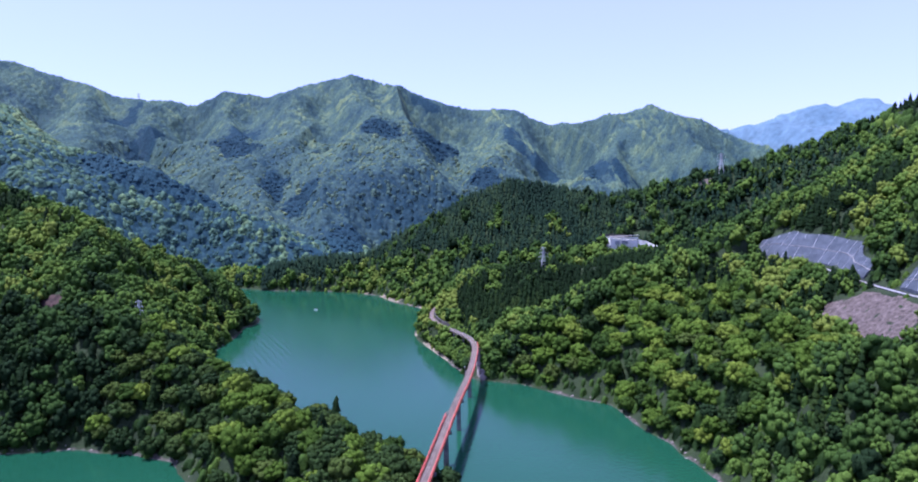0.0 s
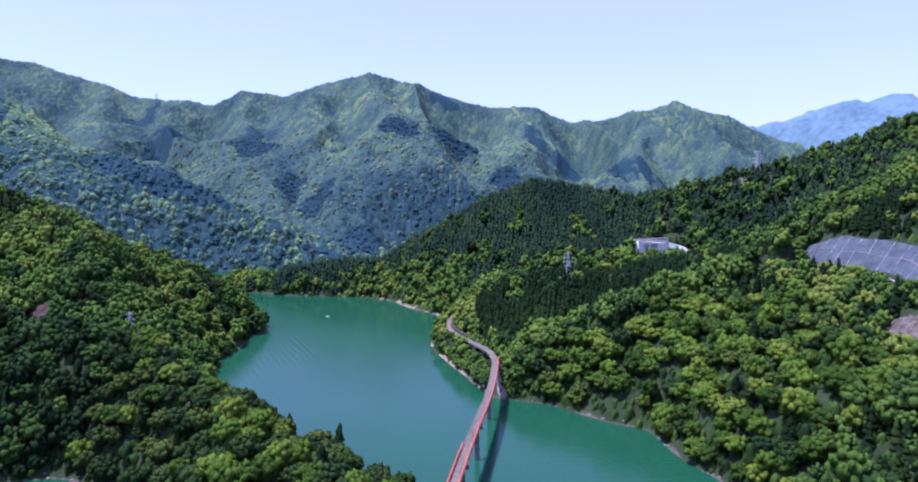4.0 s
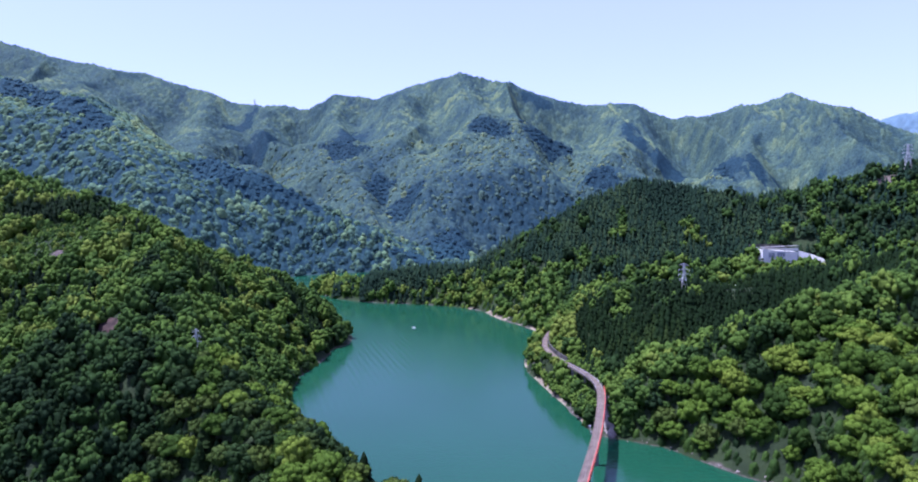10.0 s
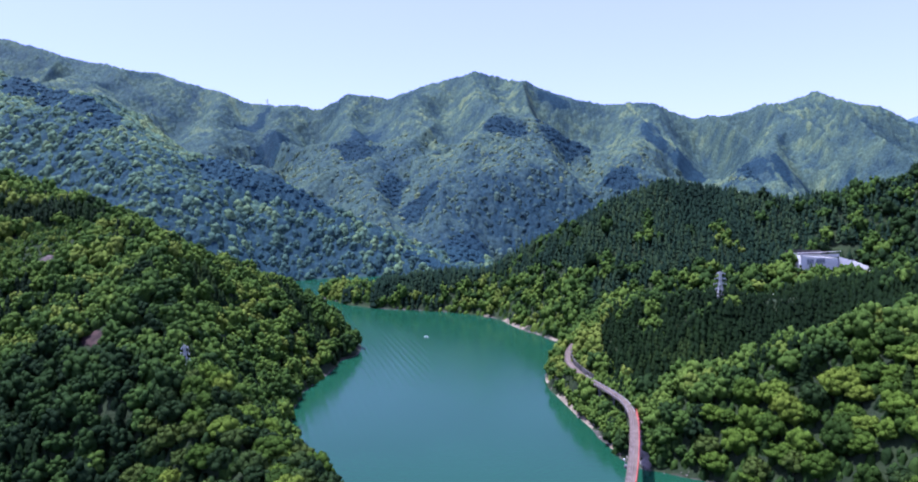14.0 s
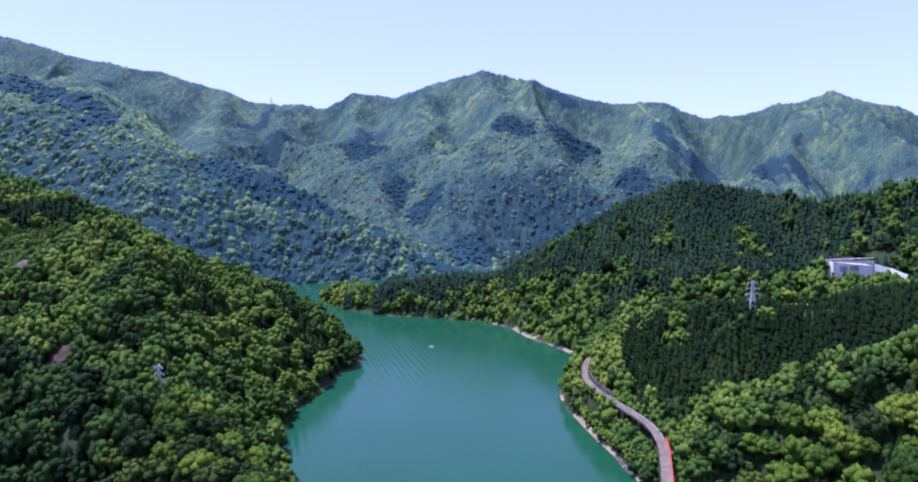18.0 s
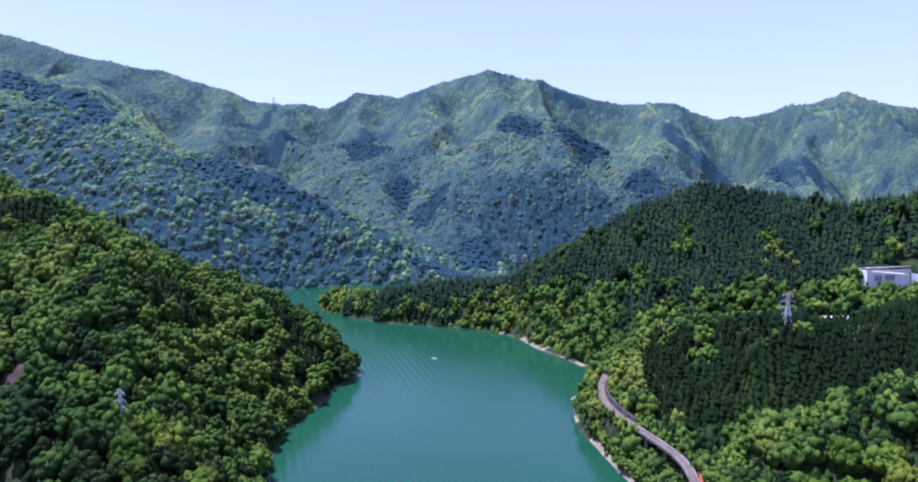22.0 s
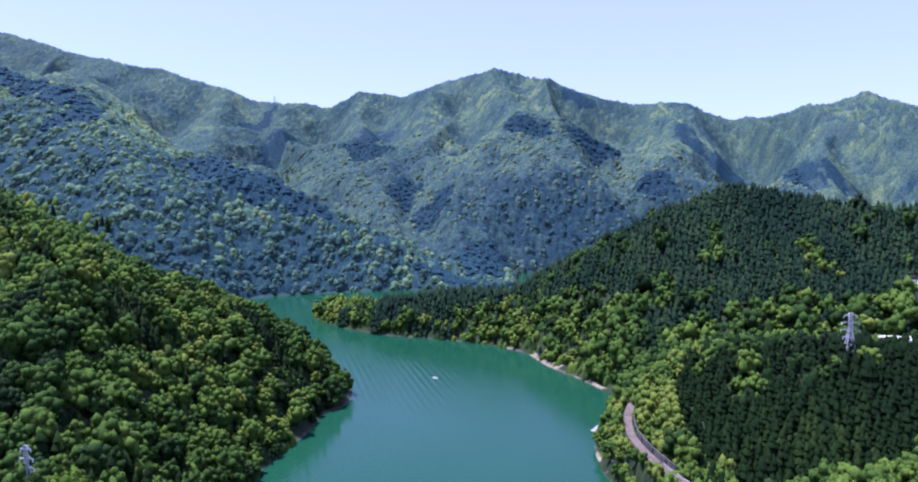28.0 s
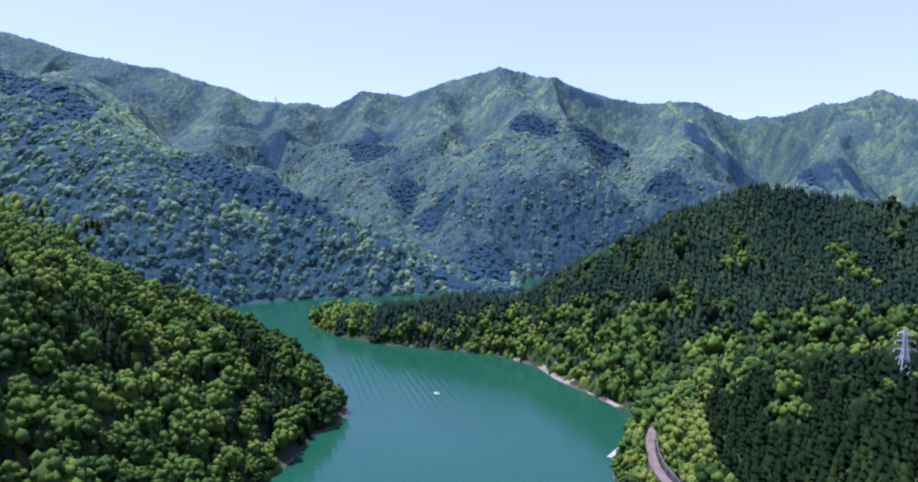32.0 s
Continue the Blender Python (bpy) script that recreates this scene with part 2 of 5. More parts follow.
# Ridge lines: (x, y, height) along the crest, and the fall of the flanks.
RIDGES = [
    ("spur", 0.62, [(-950, 780, 300), (-700, 720, 205), (-560, 690, 168), (-443, 640, 142), (-346, 585, 116), (-290, 510, 88), (-240, 445, 64), (-150, 385, 34), (-70, 335, 16), (-10, 285, 8)]),
    ("point", 0.60, [(-443, 650, 138), (-362, 665, 100), (-300, 690, 62), (-264, 712, 32), (-235, 745, 3)]),
    ("near crest", 0.75, [(25, 515, 12), (55, 535, 34), (110, 545, 58), (160, 545, 66), (250, 570, 98), (340, 600, 135), (450, 620, 180), (600, 660, 240), (900, 700, 330)]),
    ("near flank", 0.80, [(160, 545, 66), (152, 470, 52), (174, 400, 44), (196, 330, 46), (260, 150, 80), (320, 0, 110)]),
    ("east upland", 0.62, [(600, 660, 250), (460, 560, 212), (450, 420, 212), (460, 280, 212), (480, 50, 210)]),
    ("plantation", 0.42, [(-25, 690, 8), (15, 688, 36), (60, 680, 58), (91, 676, 62), (140, 690, 62), (210, 705, 66), (290, 720, 80), (420, 700, 150)]),
    ("terrace", 0.60, [(150, 855, 58), (199, 838, 70), (250, 868, 74), (330, 885, 105)]),
    ("cone hill", 0.72, [(-82, 950, 42), (-20, 950, 88), (35, 950, 130), (85, 950, 148), (145, 950, 138), (220, 945, 126), (294, 930, 140), (365, 910, 158), (470, 900, 186), (620, 880, 258), (900, 850, 360)]),
    ("spit", 0.5, [(-60, 945, 50), (-120, 968, 36), (-160, 975, 34), (-225, 988, 29), (-275, 1000, 18), (-320, 1015, 9), (-375, 1045, 5)]),
    ("west mountain", 0.62, [(-2300, 1200, 640), (-1500, 1300, 500), (-1123, 1330, 388), (-999, 1330, 355), (-918, 1330, 294), (-815, 1330, 240), (-735, 1330, 218), (-605, 1330, 175), (-490, 1330, 125), (-420, 1340, 86), (-330, 1360, 46), (-230, 1400, 6)]),
    ("west flank", 0.6, [(-1123, 1330, 388), (-990, 1270, 290), (-900, 1220, 225), (-760, 1150, 138), (-660, 1100, 70)]),
    ("main range", 0.62, [(-2600, 2330, 815), (-2178, 2330, 748), (-1933, 2330, 662), (-1603, 2330, 602), (-1424, 2330, 541), (-1250, 2330, 495), (-1100, 2330, 447), (-920, 2330, 434), (-798, 2330, 474), (-640, 2330, 452), (-520, 2330, 492), (-450, 2330, 506), (-390, 2330, 515), (-340, 2330, 517), (-285, 2330, 512), (-220, 2330, 488), (-128, 2330, 446), (40, 2330, 400), (142, 2330, 396), (200, 2330, 391), (345, 2330, 341), (530, 2330, 378), (655, 2330, 404), (844, 2330, 358), (949, 2330, 305), (1045, 2330, 234), (1300, 2330, 180), (1700, 2330, 140)]),
    ("range spur", 0.60, [(-798, 2320, 474), (-720, 2150, 378), (-640, 1950, 292), (-561, 1776, 222), (-480, 1600, 140), (-400, 1480, 70), (-330, 1400, 20)]),
    ("range spur", 0.62, [(-340, 2330, 517), (-300, 2150, 420), (-225, 1950, 340), (-150, 1800, 255), (-60, 1650, 150), (0, 1580, 50)]),
    ("range spur", 0.62, [(-225, 1950, 340), (-275, 1750, 230), (-240, 1560, 120), (-215, 1480, 40)]),
    ("range spur", 0.62, [(142, 2330, 396), (150, 2100, 300), (95, 1850, 220), (55, 1697, 172), (40, 1590, 60)]),
    ("range spur", 0.60, [(655, 2330, 404), (560, 2150, 290), (470, 1950, 200), (380, 1780, 110)]),
    ("range spur", 0.60, [(-1250, 2330, 489), (-1150, 2050, 380), (-1000, 1750, 260), (-880, 1560, 170)]),
    ("range spur", 0.60, [(-1750, 2330, 615), (-1650, 2000, 520), (-1500, 1700, 440)]),
    ("horizon range", 0.45, [(1250, 3800, 380), (1548, 3800, 445), (1750, 3800, 469), (2070, 3800, 565), (2223, 3800, 540), (2356, 3800, 608), (2512, 3800, 560), (2750, 3800, 480)]),
    ("behind", 0.4, [(-1500, -700, 260), (-400, -900, 140), (400, -900, 140), (1500, -600, 280), (1600, 300, 330), (1500, 1300, 300), (1500, 2000, 220)]),
]


def along(px, py, a, b):
    """Distance of points from the segment a-b, and how far along it they are."""
    dx, dy = b[0] - a[0], b[1] - a[1]
    s = np.clip(((px - a[0]) * dx + (py - a[1]) * dy) / (dx * dx + dy * dy), 0, 1)
    return np.hypot(px - a[0] - s * dx, py - a[1] - s * dy), s


def shore(px, py):
    """Metres from the shoreline; negative in the lake."""
    d, inside = np.full(px.shape, 1e9), np.zeros(px.shape, bool)
    for a, b in zip(LAKE, np.roll(LAKE, -1, 0)):
        d = np.minimum(d, along(px, py, a, b)[0])
        with np.errstate(divide="ignore", invalid="ignore"):
            inside ^= ((a[1] > py) != (b[1] > py)) & (px < (b[0] - a[0]) * (py - a[1]) / (b[1] - a[1]) + a[0])
    return np.where(inside, -d, d)


LATTICE = np.random.default_rng(3).random((256, 256))


def value_noise(x, y, size):
    u, v = x / size, y / size
    i, j = np.floor(u).astype(int), np.floor(v).astype(int)
    fu, fv = u - i, v - j
    fu, fv = fu * fu * (3 - 2 * fu), fv * fv * (3 - 2 * fv)
    a, b = LATTICE[i % 256, j % 256], LATTICE[(i + 1) % 256, j % 256]
    c, d = LATTICE[i % 256, (j + 1) % 256], LATTICE[(i + 1) % 256, (j + 1) % 256]
    return (a * (1 - fu) + b * fu) * (1 - fv) + (c * (1 - fu) + d * fu) * fv


BRIDGE = [(-19.9, 250), (-13, 298), (-2, 376), (9, 446), (14.5, 500), (15.5, 530), (12, 552), (3, 573), (-8, 594), (-17, 616), (-23, 640), (-23.5, 668), (-19, 700)]
TRACKBED = BRIDGE[8:]
ROAD = [(273, 610), (274, 548), (286, 505), (276, 450), (270, 400), (270, 360), (276, 300), (290, 200)]


def bench(h, px, py, line, level, half, cut, fill):
    """Ground cut and filled to a level way."""
    d = np.min([along(px, py, a, b)[0] for a, b in zip(line, line[1:])], 0) - half
    h = np.minimum(h, np.where(d < 60, level + cut * np.maximum(d, 0), 1e9))
    return np.maximum(h, np.where(d < 25, level - fill * np.maximum(d, 0), -1e9))


def land(px, py):
    """Height of the ground over the lake's level."""
    px, py = np.asarray(px, float), np.asarray(py, float)
    wx = px + 26 * (value_noise(px, py, 90) - 0.5) + 60 * (value_noise(px + 900, py, 260) - 0.5) * np.clip((py - 1050) / 300, 0, 1)
    wy = py + 26 * (value_noise(px + 333, py + 77, 90) - 0.5)
    top, off = np.full(px.shape, 0.0), np.full(px.shape, 1e9)
    for _, fall, line in RIDGES:
        h = np.full(px.shape, -1e9)
        for a, b in zip(line, line[1:]):
            d, s = along(wx, wy, a, b)
            off = np.minimum(off, d)
            crest = a[2] + s * (b[2] - a[2])
            h = np.maximum(h, crest - fall * (np.sqrt(d * d + 14 * 14) - 14))
        k = 10.0
        top = np.maximum(top, h) + k * np.exp(-np.abs(top - h) / k) * 0.35
    far = np.clip((py - 1050) / 400, 0, 1)
    edge = 1 - np.abs(2 * value_noise(px + 0.25 * py, py * 0.42, 150) - 1)
    edge2 = 1 - np.abs(2 * value_noise(px + 300 - 0.2 * py, py * 0.5, 62) - 1)
    top = top + far * (165 * (edge - 0.74) + 22 * (edge2 - 0.7)) * np.clip(top / 140, 0, 1) * np.clip(off / 120, 0.10, 1)
    top = top + (value_noise(px, py, 38) - 0.5) * 5 * np.clip(top / 30, 0, 1) + (value_noise(px, py, 13) - 0.5) * 1.6
    d = shore(px + 5 * (value_noise(px, py, 17) - 0.5), py + 5 * (value_noise(px + 40, py, 17) - 0.5))
    bank = np.where(d > 0, 0.25 + 0.5 * np.minimum(d, 4) + 1.15 * np.maximum(d - 4, 0), 0.6 * d)
    out = np.minimum(np.maximum(top, 3 + 0.04 * d), bank)
    out = np.where(d > 0, np.maximum(out, 0.2), np.maximum(0.6 * d, -30))
    west = np.interp(-py, [-y for _, y in ROAD][::1], [x for x, _ in ROAD]) - 3.6 - px
    fall = np.interp(py, [400, 520], [0.72, 0.34])
    out = np.where((west > 0) & (west < 75) & (py > 150) & (py < 572), np.minimum(out, 86.5 - fall * west + np.maximum(0, west - 50) * 1.5), out)
    out = bench(out, px, py, ROAD, 86.5, 3.6, 1.2, 0.9)
    return np.where(d > 3, bench(out, px, py, TRACKBED, 21.2, 3.4, 1.2, 1.6), out)


def spaced(stops):
    """Grid lines: (from, to, step) stretches."""
    return np.concatenate([np.arange(a, b, s) for a, b, s in stops])


def sheet(name, xs, ys, height, mat):
    gx, gy = np.meshgrid(xs, ys)
    co = np.stack([gx, gy, height(gx, gy)], -1).reshape(-1, 3)
    n, m = len(xs), len(ys)
    i = (np.arange(m - 1)[:, None] * n + np.arange(n - 1)).ravel()
    return mesh_of(name, co, np.stack([i, i + 1, i + n + 1, i + n], 1), mat)


def mesh_of(name, co, faces, mat, tint=None, smooth=True):
    """A mesh from arrays of corners and of faces that all have as many corners."""
    me = bpy.data.meshes.new(name)
    k = faces.shape[1]
    me.vertices.add(len(co))
    me.vertices.foreach_set("co", np.asarray(co, np.float32).ravel())
    me.loops.add(faces.size)
    me.loops.foreach_set("vertex_index", faces.astype(np.int32).ravel())
    me.polygons.add(len(faces))
    me.polygons.foreach_set("loop_start", np.arange(0, faces.size, k, dtype=np.int32))
    me.polygons.foreach_set("use_smooth", np.full(len(faces), smooth))
    if tint is not None:
        me.attributes.new("tint", "FLOAT", "POINT").data.foreach_set("value", np.asarray(tint, np.float32))
    me.materials.append(mat)
    me.update(calc_edges=True)
    return me


xs = spaced([(-3000, -1300, 50), (-1300, -620, 17), (-620, -45, 6.5), (-45, 25, 3), (25, 225, 6.5), (225, 310, 2.4), (310, 620, 6.5), (620, 1300, 17), (1300, 2801, 50)])
ys = spaced([(-1200, 200, 40), (200, 300, 6.5), (300, 720, 4.2), (720, 1120, 6.5), (1120, 2500, 15), (2500, 4101, 60)])
ground_mesh = sheet("ground", xs, ys, land, M_GROUND)
# Haze blue and the shade of canopy gaps are put into this colour.
M_FARFLOOR = two_tone("hazed far undergrowth", (0.018, 0.042, 0.040), (0.036, 0.074, 0.062), 0.01, 0.08, 1.0, strength=0.6, distance=2.0)
# The horizon range carries its haze as blue in the base colour.
M_HORIZON = two_tone("hazed distant wooded range", (0.078, 0.135, 0.165), (0.110, 0.176, 0.205), 0.004, 0.03, 1.0, strength=0.5, distance=6.0)
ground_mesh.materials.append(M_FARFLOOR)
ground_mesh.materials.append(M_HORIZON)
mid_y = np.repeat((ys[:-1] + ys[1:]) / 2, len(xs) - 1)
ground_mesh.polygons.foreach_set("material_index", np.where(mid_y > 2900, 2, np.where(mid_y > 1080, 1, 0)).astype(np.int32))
ground = tagged(new("ground", ground_mesh), "steep wooded hillsides with bare rocky lake banks", "ground", kind="structure")
wx_, wy_ = spaced([(-950, 401, 45)]), spaced([(-420, 1601, 45)])
water = tagged(new("water", sheet("water", wx_, wy_, lambda x, y: 0 * x, M_WATER)), "calm teal-green reservoir water with faint ripples", "water", kind="structure")

# ---- trees ----
rng = np.random.default_rng(11)
ICO = bmesh.new()
bmesh.ops.create_icosphere(ICO, subdivisions=1, radius=1)
ICO_V = np.array([v.co[:] for v in ICO.verts])
ICO_F = np.array([[v.index for v in f.verts] for f in ICO.faces])
ICO.free()


def crown_shape(lumps, leaves, leaf, seed=0):
    """A broadleaf crown one metre in half-width: a lumpy dome of boughs, with sprays of leaves that stand off them."""
    r = np.random.default_rng(seed)
    vs, fs, at = [], [], 0
    centres = []
    lean = 0.12 * r.standard_normal(2)
    body = ICO_V * (1 + 0.12 * r.standard_normal((len(ICO_V), 1))) * np.array([0.74, 0.74, 0.62]) + np.array([lean[0] * 0.5, lean[1] * 0.5, 0.66])
    vs.append(body)
    fs.append(ICO_F)
    at += len(body)
    for k in range(lumps):
        a, up = k * 2.399 + r.random() * 0.7, 1 - 1.12 * (k + 0.5) / lumps
        ring = math.sqrt(max(0.0, 1 - up * up))
        out = 0.66 + 0.16 * r.random()
        c = np.array([out * ring * math.cos(a) + lean[0] * up, out * ring * math.sin(a) + lean[1] * up, 0.66 + 0.60 * up + 0.07 * r.standard_normal()])
        size = (0.17 + 0.17 * r.random()) * (1.3 if lumps < 8 else 1.0)
        centres.append((c, size))
        v = ICO_V * (1 + 0.26 * r.standard_normal((len(ICO_V), 1))) * size * np.array([1.12, 1.12, 0.86])
        vs.append(v + c)
        fs.append(ICO_F + at)
        at += len(v)
    for k in range(leaves):
        c, size = centres[r.integers(len(centres))]
        d = r.standard_normal(3)
        d[2] = d[2] * 0.75 + 0.35
        d /= np.linalg.norm(d)
        p = c + d * size * np.array([1.12, 1.12, 0.88]) * (0.86 + 0.42 * r.random() ** 1.6)
        n = d + 0.45 * r.standard_normal(3)
        n /= np.linalg.norm(n)
        u = np.cross(n, r.standard_normal(3))
        u /= np.linalg.norm(u)
        w = np.cross(n, u)
        s = leaf * (0.55 + 0.9 * r.random())
        vs.append(np.array([p - u * s - w * s * 0.5, p + u * s * 0.9 - w * s * 0.4, p + w * s]))
        fs.append(np.array([[0, 1, 2]]) + at)
        at += 3
    return np.concatenate(vs), np.concatenate(fs)


def cone_shape(tiers, sides, seed=0):
    """A cedar one metre high: drooping tiers of boughs, ragged at the rim."""
    r = np.random.default_rng(seed)
    vs, fs, at = [], [], 0
    for k in range(tiers):
        low, high = 0.10 + 0.82 * k / tiers, min(1.0, 0.10 + 0.82 * (k + 1) / tiers + 0.16)
        rad = 0.24 * (1 - k / tiers) ** 0.65 + 0.02
        a = np.arange(sides) * 2 * math.pi / sides + r.random() * 6
        rr = rad * (0.72 + 0.5 * r.random(sides))
        rim = np.stack([rr * np.cos(a), rr * np.sin(a), low + 0.05 * r.standard_normal(sides) / tiers * 3], 1)
        vs.append(np.concatenate([rim, [[0.01 * r.standard_normal(), 0.01 * r.standard_normal(), high]]]))
        i = np.arange(sides)
        fs.append(np.stack([i, (i + 1) % sides, np.full(sides, sides)], 1) + at)
        at += sides + 1
    return np.concatenate(vs), np.concatenate(fs)


def dome_shape(seed=0, sides=6):
    """A far crown: a lumpy mound."""
    r = np.random.default_rng(seed)
    vs, fs = [], []
    rings = [(1.06, -0.42), (0.90, 0.25), (0.54, 0.78)]
    for ring, (rad, z) in enumerate(rings):
        a = np.arange(sides) * 2 * math.pi / sides + ring * 0.5
        rr = rad * (0.80 + 0.40 * r.random(sides))
        vs.append(np.stack([rr * np.cos(a), rr * np.sin(a), z + 0.12 * r.standard_normal(sides)], 1))
    vs.append(np.array([[0.15 * r.standard_normal(), 0.15 * r.standard_normal(), 1.0]]))
    for k in range(2):
        for i in range(sides):
            j = (i + 1) % sides
            o = k * sides
            fs += [[o + i, o + j, o + sides + j], [o + i, o + sides + j, o + sides + i]]
    fs += [[2 * sides + i, 2 * sides + (i + 1) % sides, 3 * sides] for i in range(sides)]
    return np.concatenate(vs), np.array(fs)


def bough_shape(lumps, seed=0):
    """A crown across the lake: a few boughs, each a dome of its own."""
    r = np.random.default_rng(seed)
    vs, fs, at = [], [], 0
    for k in range(lumps):
        v, f = dome_shape(seed * 7 + k, 5)
        a, off = k * 2.1 + r.random(), 0.0 if k == 0 else 0.44 + 0.15 * r.random()
        size = 0.82 if k == 0 else 0.50 + 0.16 * r.random()
        vs.append(v * size + np.array([off * math.cos(a), off * math.sin(a), 0.35 if k == 0 else 0.25 * r.random()]))
        fs.append(f + at)
        at += len(v)
    return np.concatenate(vs), np.concatenate(fs)


def spread(name, shapes, spots, mat, label, category="forest", hug=0.0):
    """One mesh of many trees. Spots: x, y, z, half-width, height scale, turn, tint. hug: how far crowns lean with the slope."""
    cos, faces, tints, at = [], [], [], 0
    pick = rng.integers(len(shapes), size=len(spots))
    for n, (v, f) in enumerate(shapes):
        s = spots[pick == n]
        if not len(s):
            continue
        c, q = np.cos(s[:, 5])[:, None], np.sin(s[:, 5])[:, None]
        x = s[:, 0:1] + s[:, 3:4] * (v[:, 0] * c - v[:, 1] * q)
        y = s[:, 1:2] + s[:, 3:4] * (v[:, 0] * q + v[:, 1] * c)
        z = s[:, 2:3] + s[:, 4:5] * v[:, 2]
        if hug:
            gx, gy = (land(s[:, 0] + 9, s[:, 1]) - land(s[:, 0] - 9, s[:, 1])) / 18, (land(s[:, 0], s[:, 1] + 9) - land(s[:, 0], s[:, 1] - 9)) / 18
            z = z + hug * (gx[:, None] * (x - s[:, 0:1]) + gy[:, None] * (y - s[:, 1:2]))
        cos.append(np.stack([x, y, z], -1).reshape(-1, 3))
        faces.append((f[None] + (np.arange(len(s)) * len(v))[:, None, None]).reshape(-1, 3) + at)
        tints.append(np.repeat(s[:, 6], len(v)))
        at += len(s) * len(v)
    ob = new(name, mesh_of(name, np.concatenate(cos), np.concatenate(faces), mat, np.concatenate(tints)))
    return tagged(ob, label, category, kind="stuff")


def jitter(x0, x1, y0, y1, step):
    gx, gy = np.meshgrid(np.arange(x0, x1, step), np.arange(y0, y1, step))
    x, y = gx.ravel() + step * (rng.random(gx.size) - 0.5) * 0.9, gy.ravel() + step * (rng.random(gx.size) - 0.5) * 0.9
    return x, y


def off_track(x, y):
    return np.min([along(x, y, a, b)[0] for a, b in zip(BRIDGE, BRIDGE[1:])], 0)


def inside(x, y, spots):
    """How deep points lie in any of the ellipses (x, y, half-width, half-length); over 0 is inside."""
    return np.max([1 - ((x - a) / rx) ** 2 - ((y - b) / ry) ** 2 for a, b, rx, ry in spots], 0)


# Cedar stands, and shaded flanks of the spurs painted as dark wood.
CEDARS_AND_SHADE = [(-1108, 1300, 40, 42), (-1050, 1296, 36, 38), (-962, 1280, 30, 34), (-905, 1272, 24, 30), (-917, 1211, 18, 22),
               (-683, 1300, 40, 40), (-611, 1304, 40, 36), (-545, 1316, 36, 24), (-497, 1320, 28, 18),
               (-1075, 2170, 38, 90), (-925, 1985, 34, 80), (-640, 1960, 52, 110), (-590, 1850, 46, 70), (-455, 1690, 40, 70), (-372, 1590, 38, 50),
               (-204, 1885, 54, 32), (-40, 1950, 62, 70), (68, 1722, 48, 36), (195, 2080, 36, 80), (280, 2010, 46, 36), (425, 1925, 32, 80), (492, 1915, 24, 62), (545, 1890, 26, 36),
               (-237, 1410, 38, 50), (-93, 2290, 50, 26), (-270, 1300, 50, 22)]
BARE = [(248, 384, 20, 48), (-294, 473, 11, 9), (-420, 578, 7, 6), (345, 888, 14, 12), (22, 516, 5, 16)]
BRIGHT = [(-250, 500, 18, 26), (150, 800, 75, 24), (205, 822, 60, 20), (262, 822, 30, 18), (30, 530, 25, 12), (0, 748, 16, 30), (30, 792, 34, 20), (72, 803, 20, 12),
          (-95, 905, 40, 22), (-60, 858, 34, 40), (-25, 815, 26, 40), (8, 850, 16, 18), (-360, 560, 50, 22), (-470, 690, 90, 22), (-345, 1015, 50, 26)]
DARKWOOD = [(-276, 492, 30, 16), (-300, 441, 50, 26), (-341, 580, 12, 26), (-262, 425, 26, 26), (-205, 395, 30, 20), (-310, 520, 18, 18)]
CLEARING = [(-428, 584, 44, 26)]       # young planting on the spur
CEDAR_PATCHES = [(38, 582, 17, 15), (-455, 622, 56, 15), (-300, 600, 14, 16), (-345, 575, 8, 22), (-275, 702, 30, 9)]


RAMP = [(200, 829), (222, 838), (240, 844), (252, 840), (262, 828), (271, 812)]     # wall of the building and of the road that drops from it


def conifers(x, y):
    """Share of cedars in the wood."""
    n, m = value_noise(x + 70, y + 20, 42), value_noise(x + 570, y + 220, 15)
    plant = ((x > 2 + 0.25 * np.maximum(0, y - 660)) & (y > 566 + 0.05 * x) & (y < 750) & (x < 360) & ~((x > 250) & (y < 645))) * np.where((x < 100) & (y > 640) & (n > 0.40), 0.55, np.where((x > 190) & (n > 0.60), 0.8, 1.0))
    hill = ((y > 790) & (y < 1010) & (x > -95)) * np.clip(1.02 - 1.5 * np.maximum(0, n - 0.66) - 0.75 * (m > 0.80) - 0.45 * np.clip((x - 190) / 80, 0, 1), 0, 1)
    spit = ((y > 955) & (x < -95) & (x > -285)) * 1.0
    upper = ((x > 290) & (y < 790)) * np.clip((n - 0.36) * 3, 0, 0.9) * np.where(y < 645, 0.35, 1.0)
    left = (x < -60) * np.clip((n - 0.58) * 2.4, 0.04, 0.45)
    right = ((x > 30) & (y < 566)) * np.clip((n - 0.62) * 2.5, 0.02, 0.5)
    tip = (inside(x, y, CEDAR_PATCHES) > 0) * 0.9
    left = np.where((x > -215) & (y < 470), left * 0.3, left)
    share = np.clip(plant + hill + spit + upper + left + right + tip, 0, 1)
    return np.where(inside(x, y, BRIGHT) > 0, share * 0.06, np.where(inside(x, y, CLEARING) > 0, 0, share))


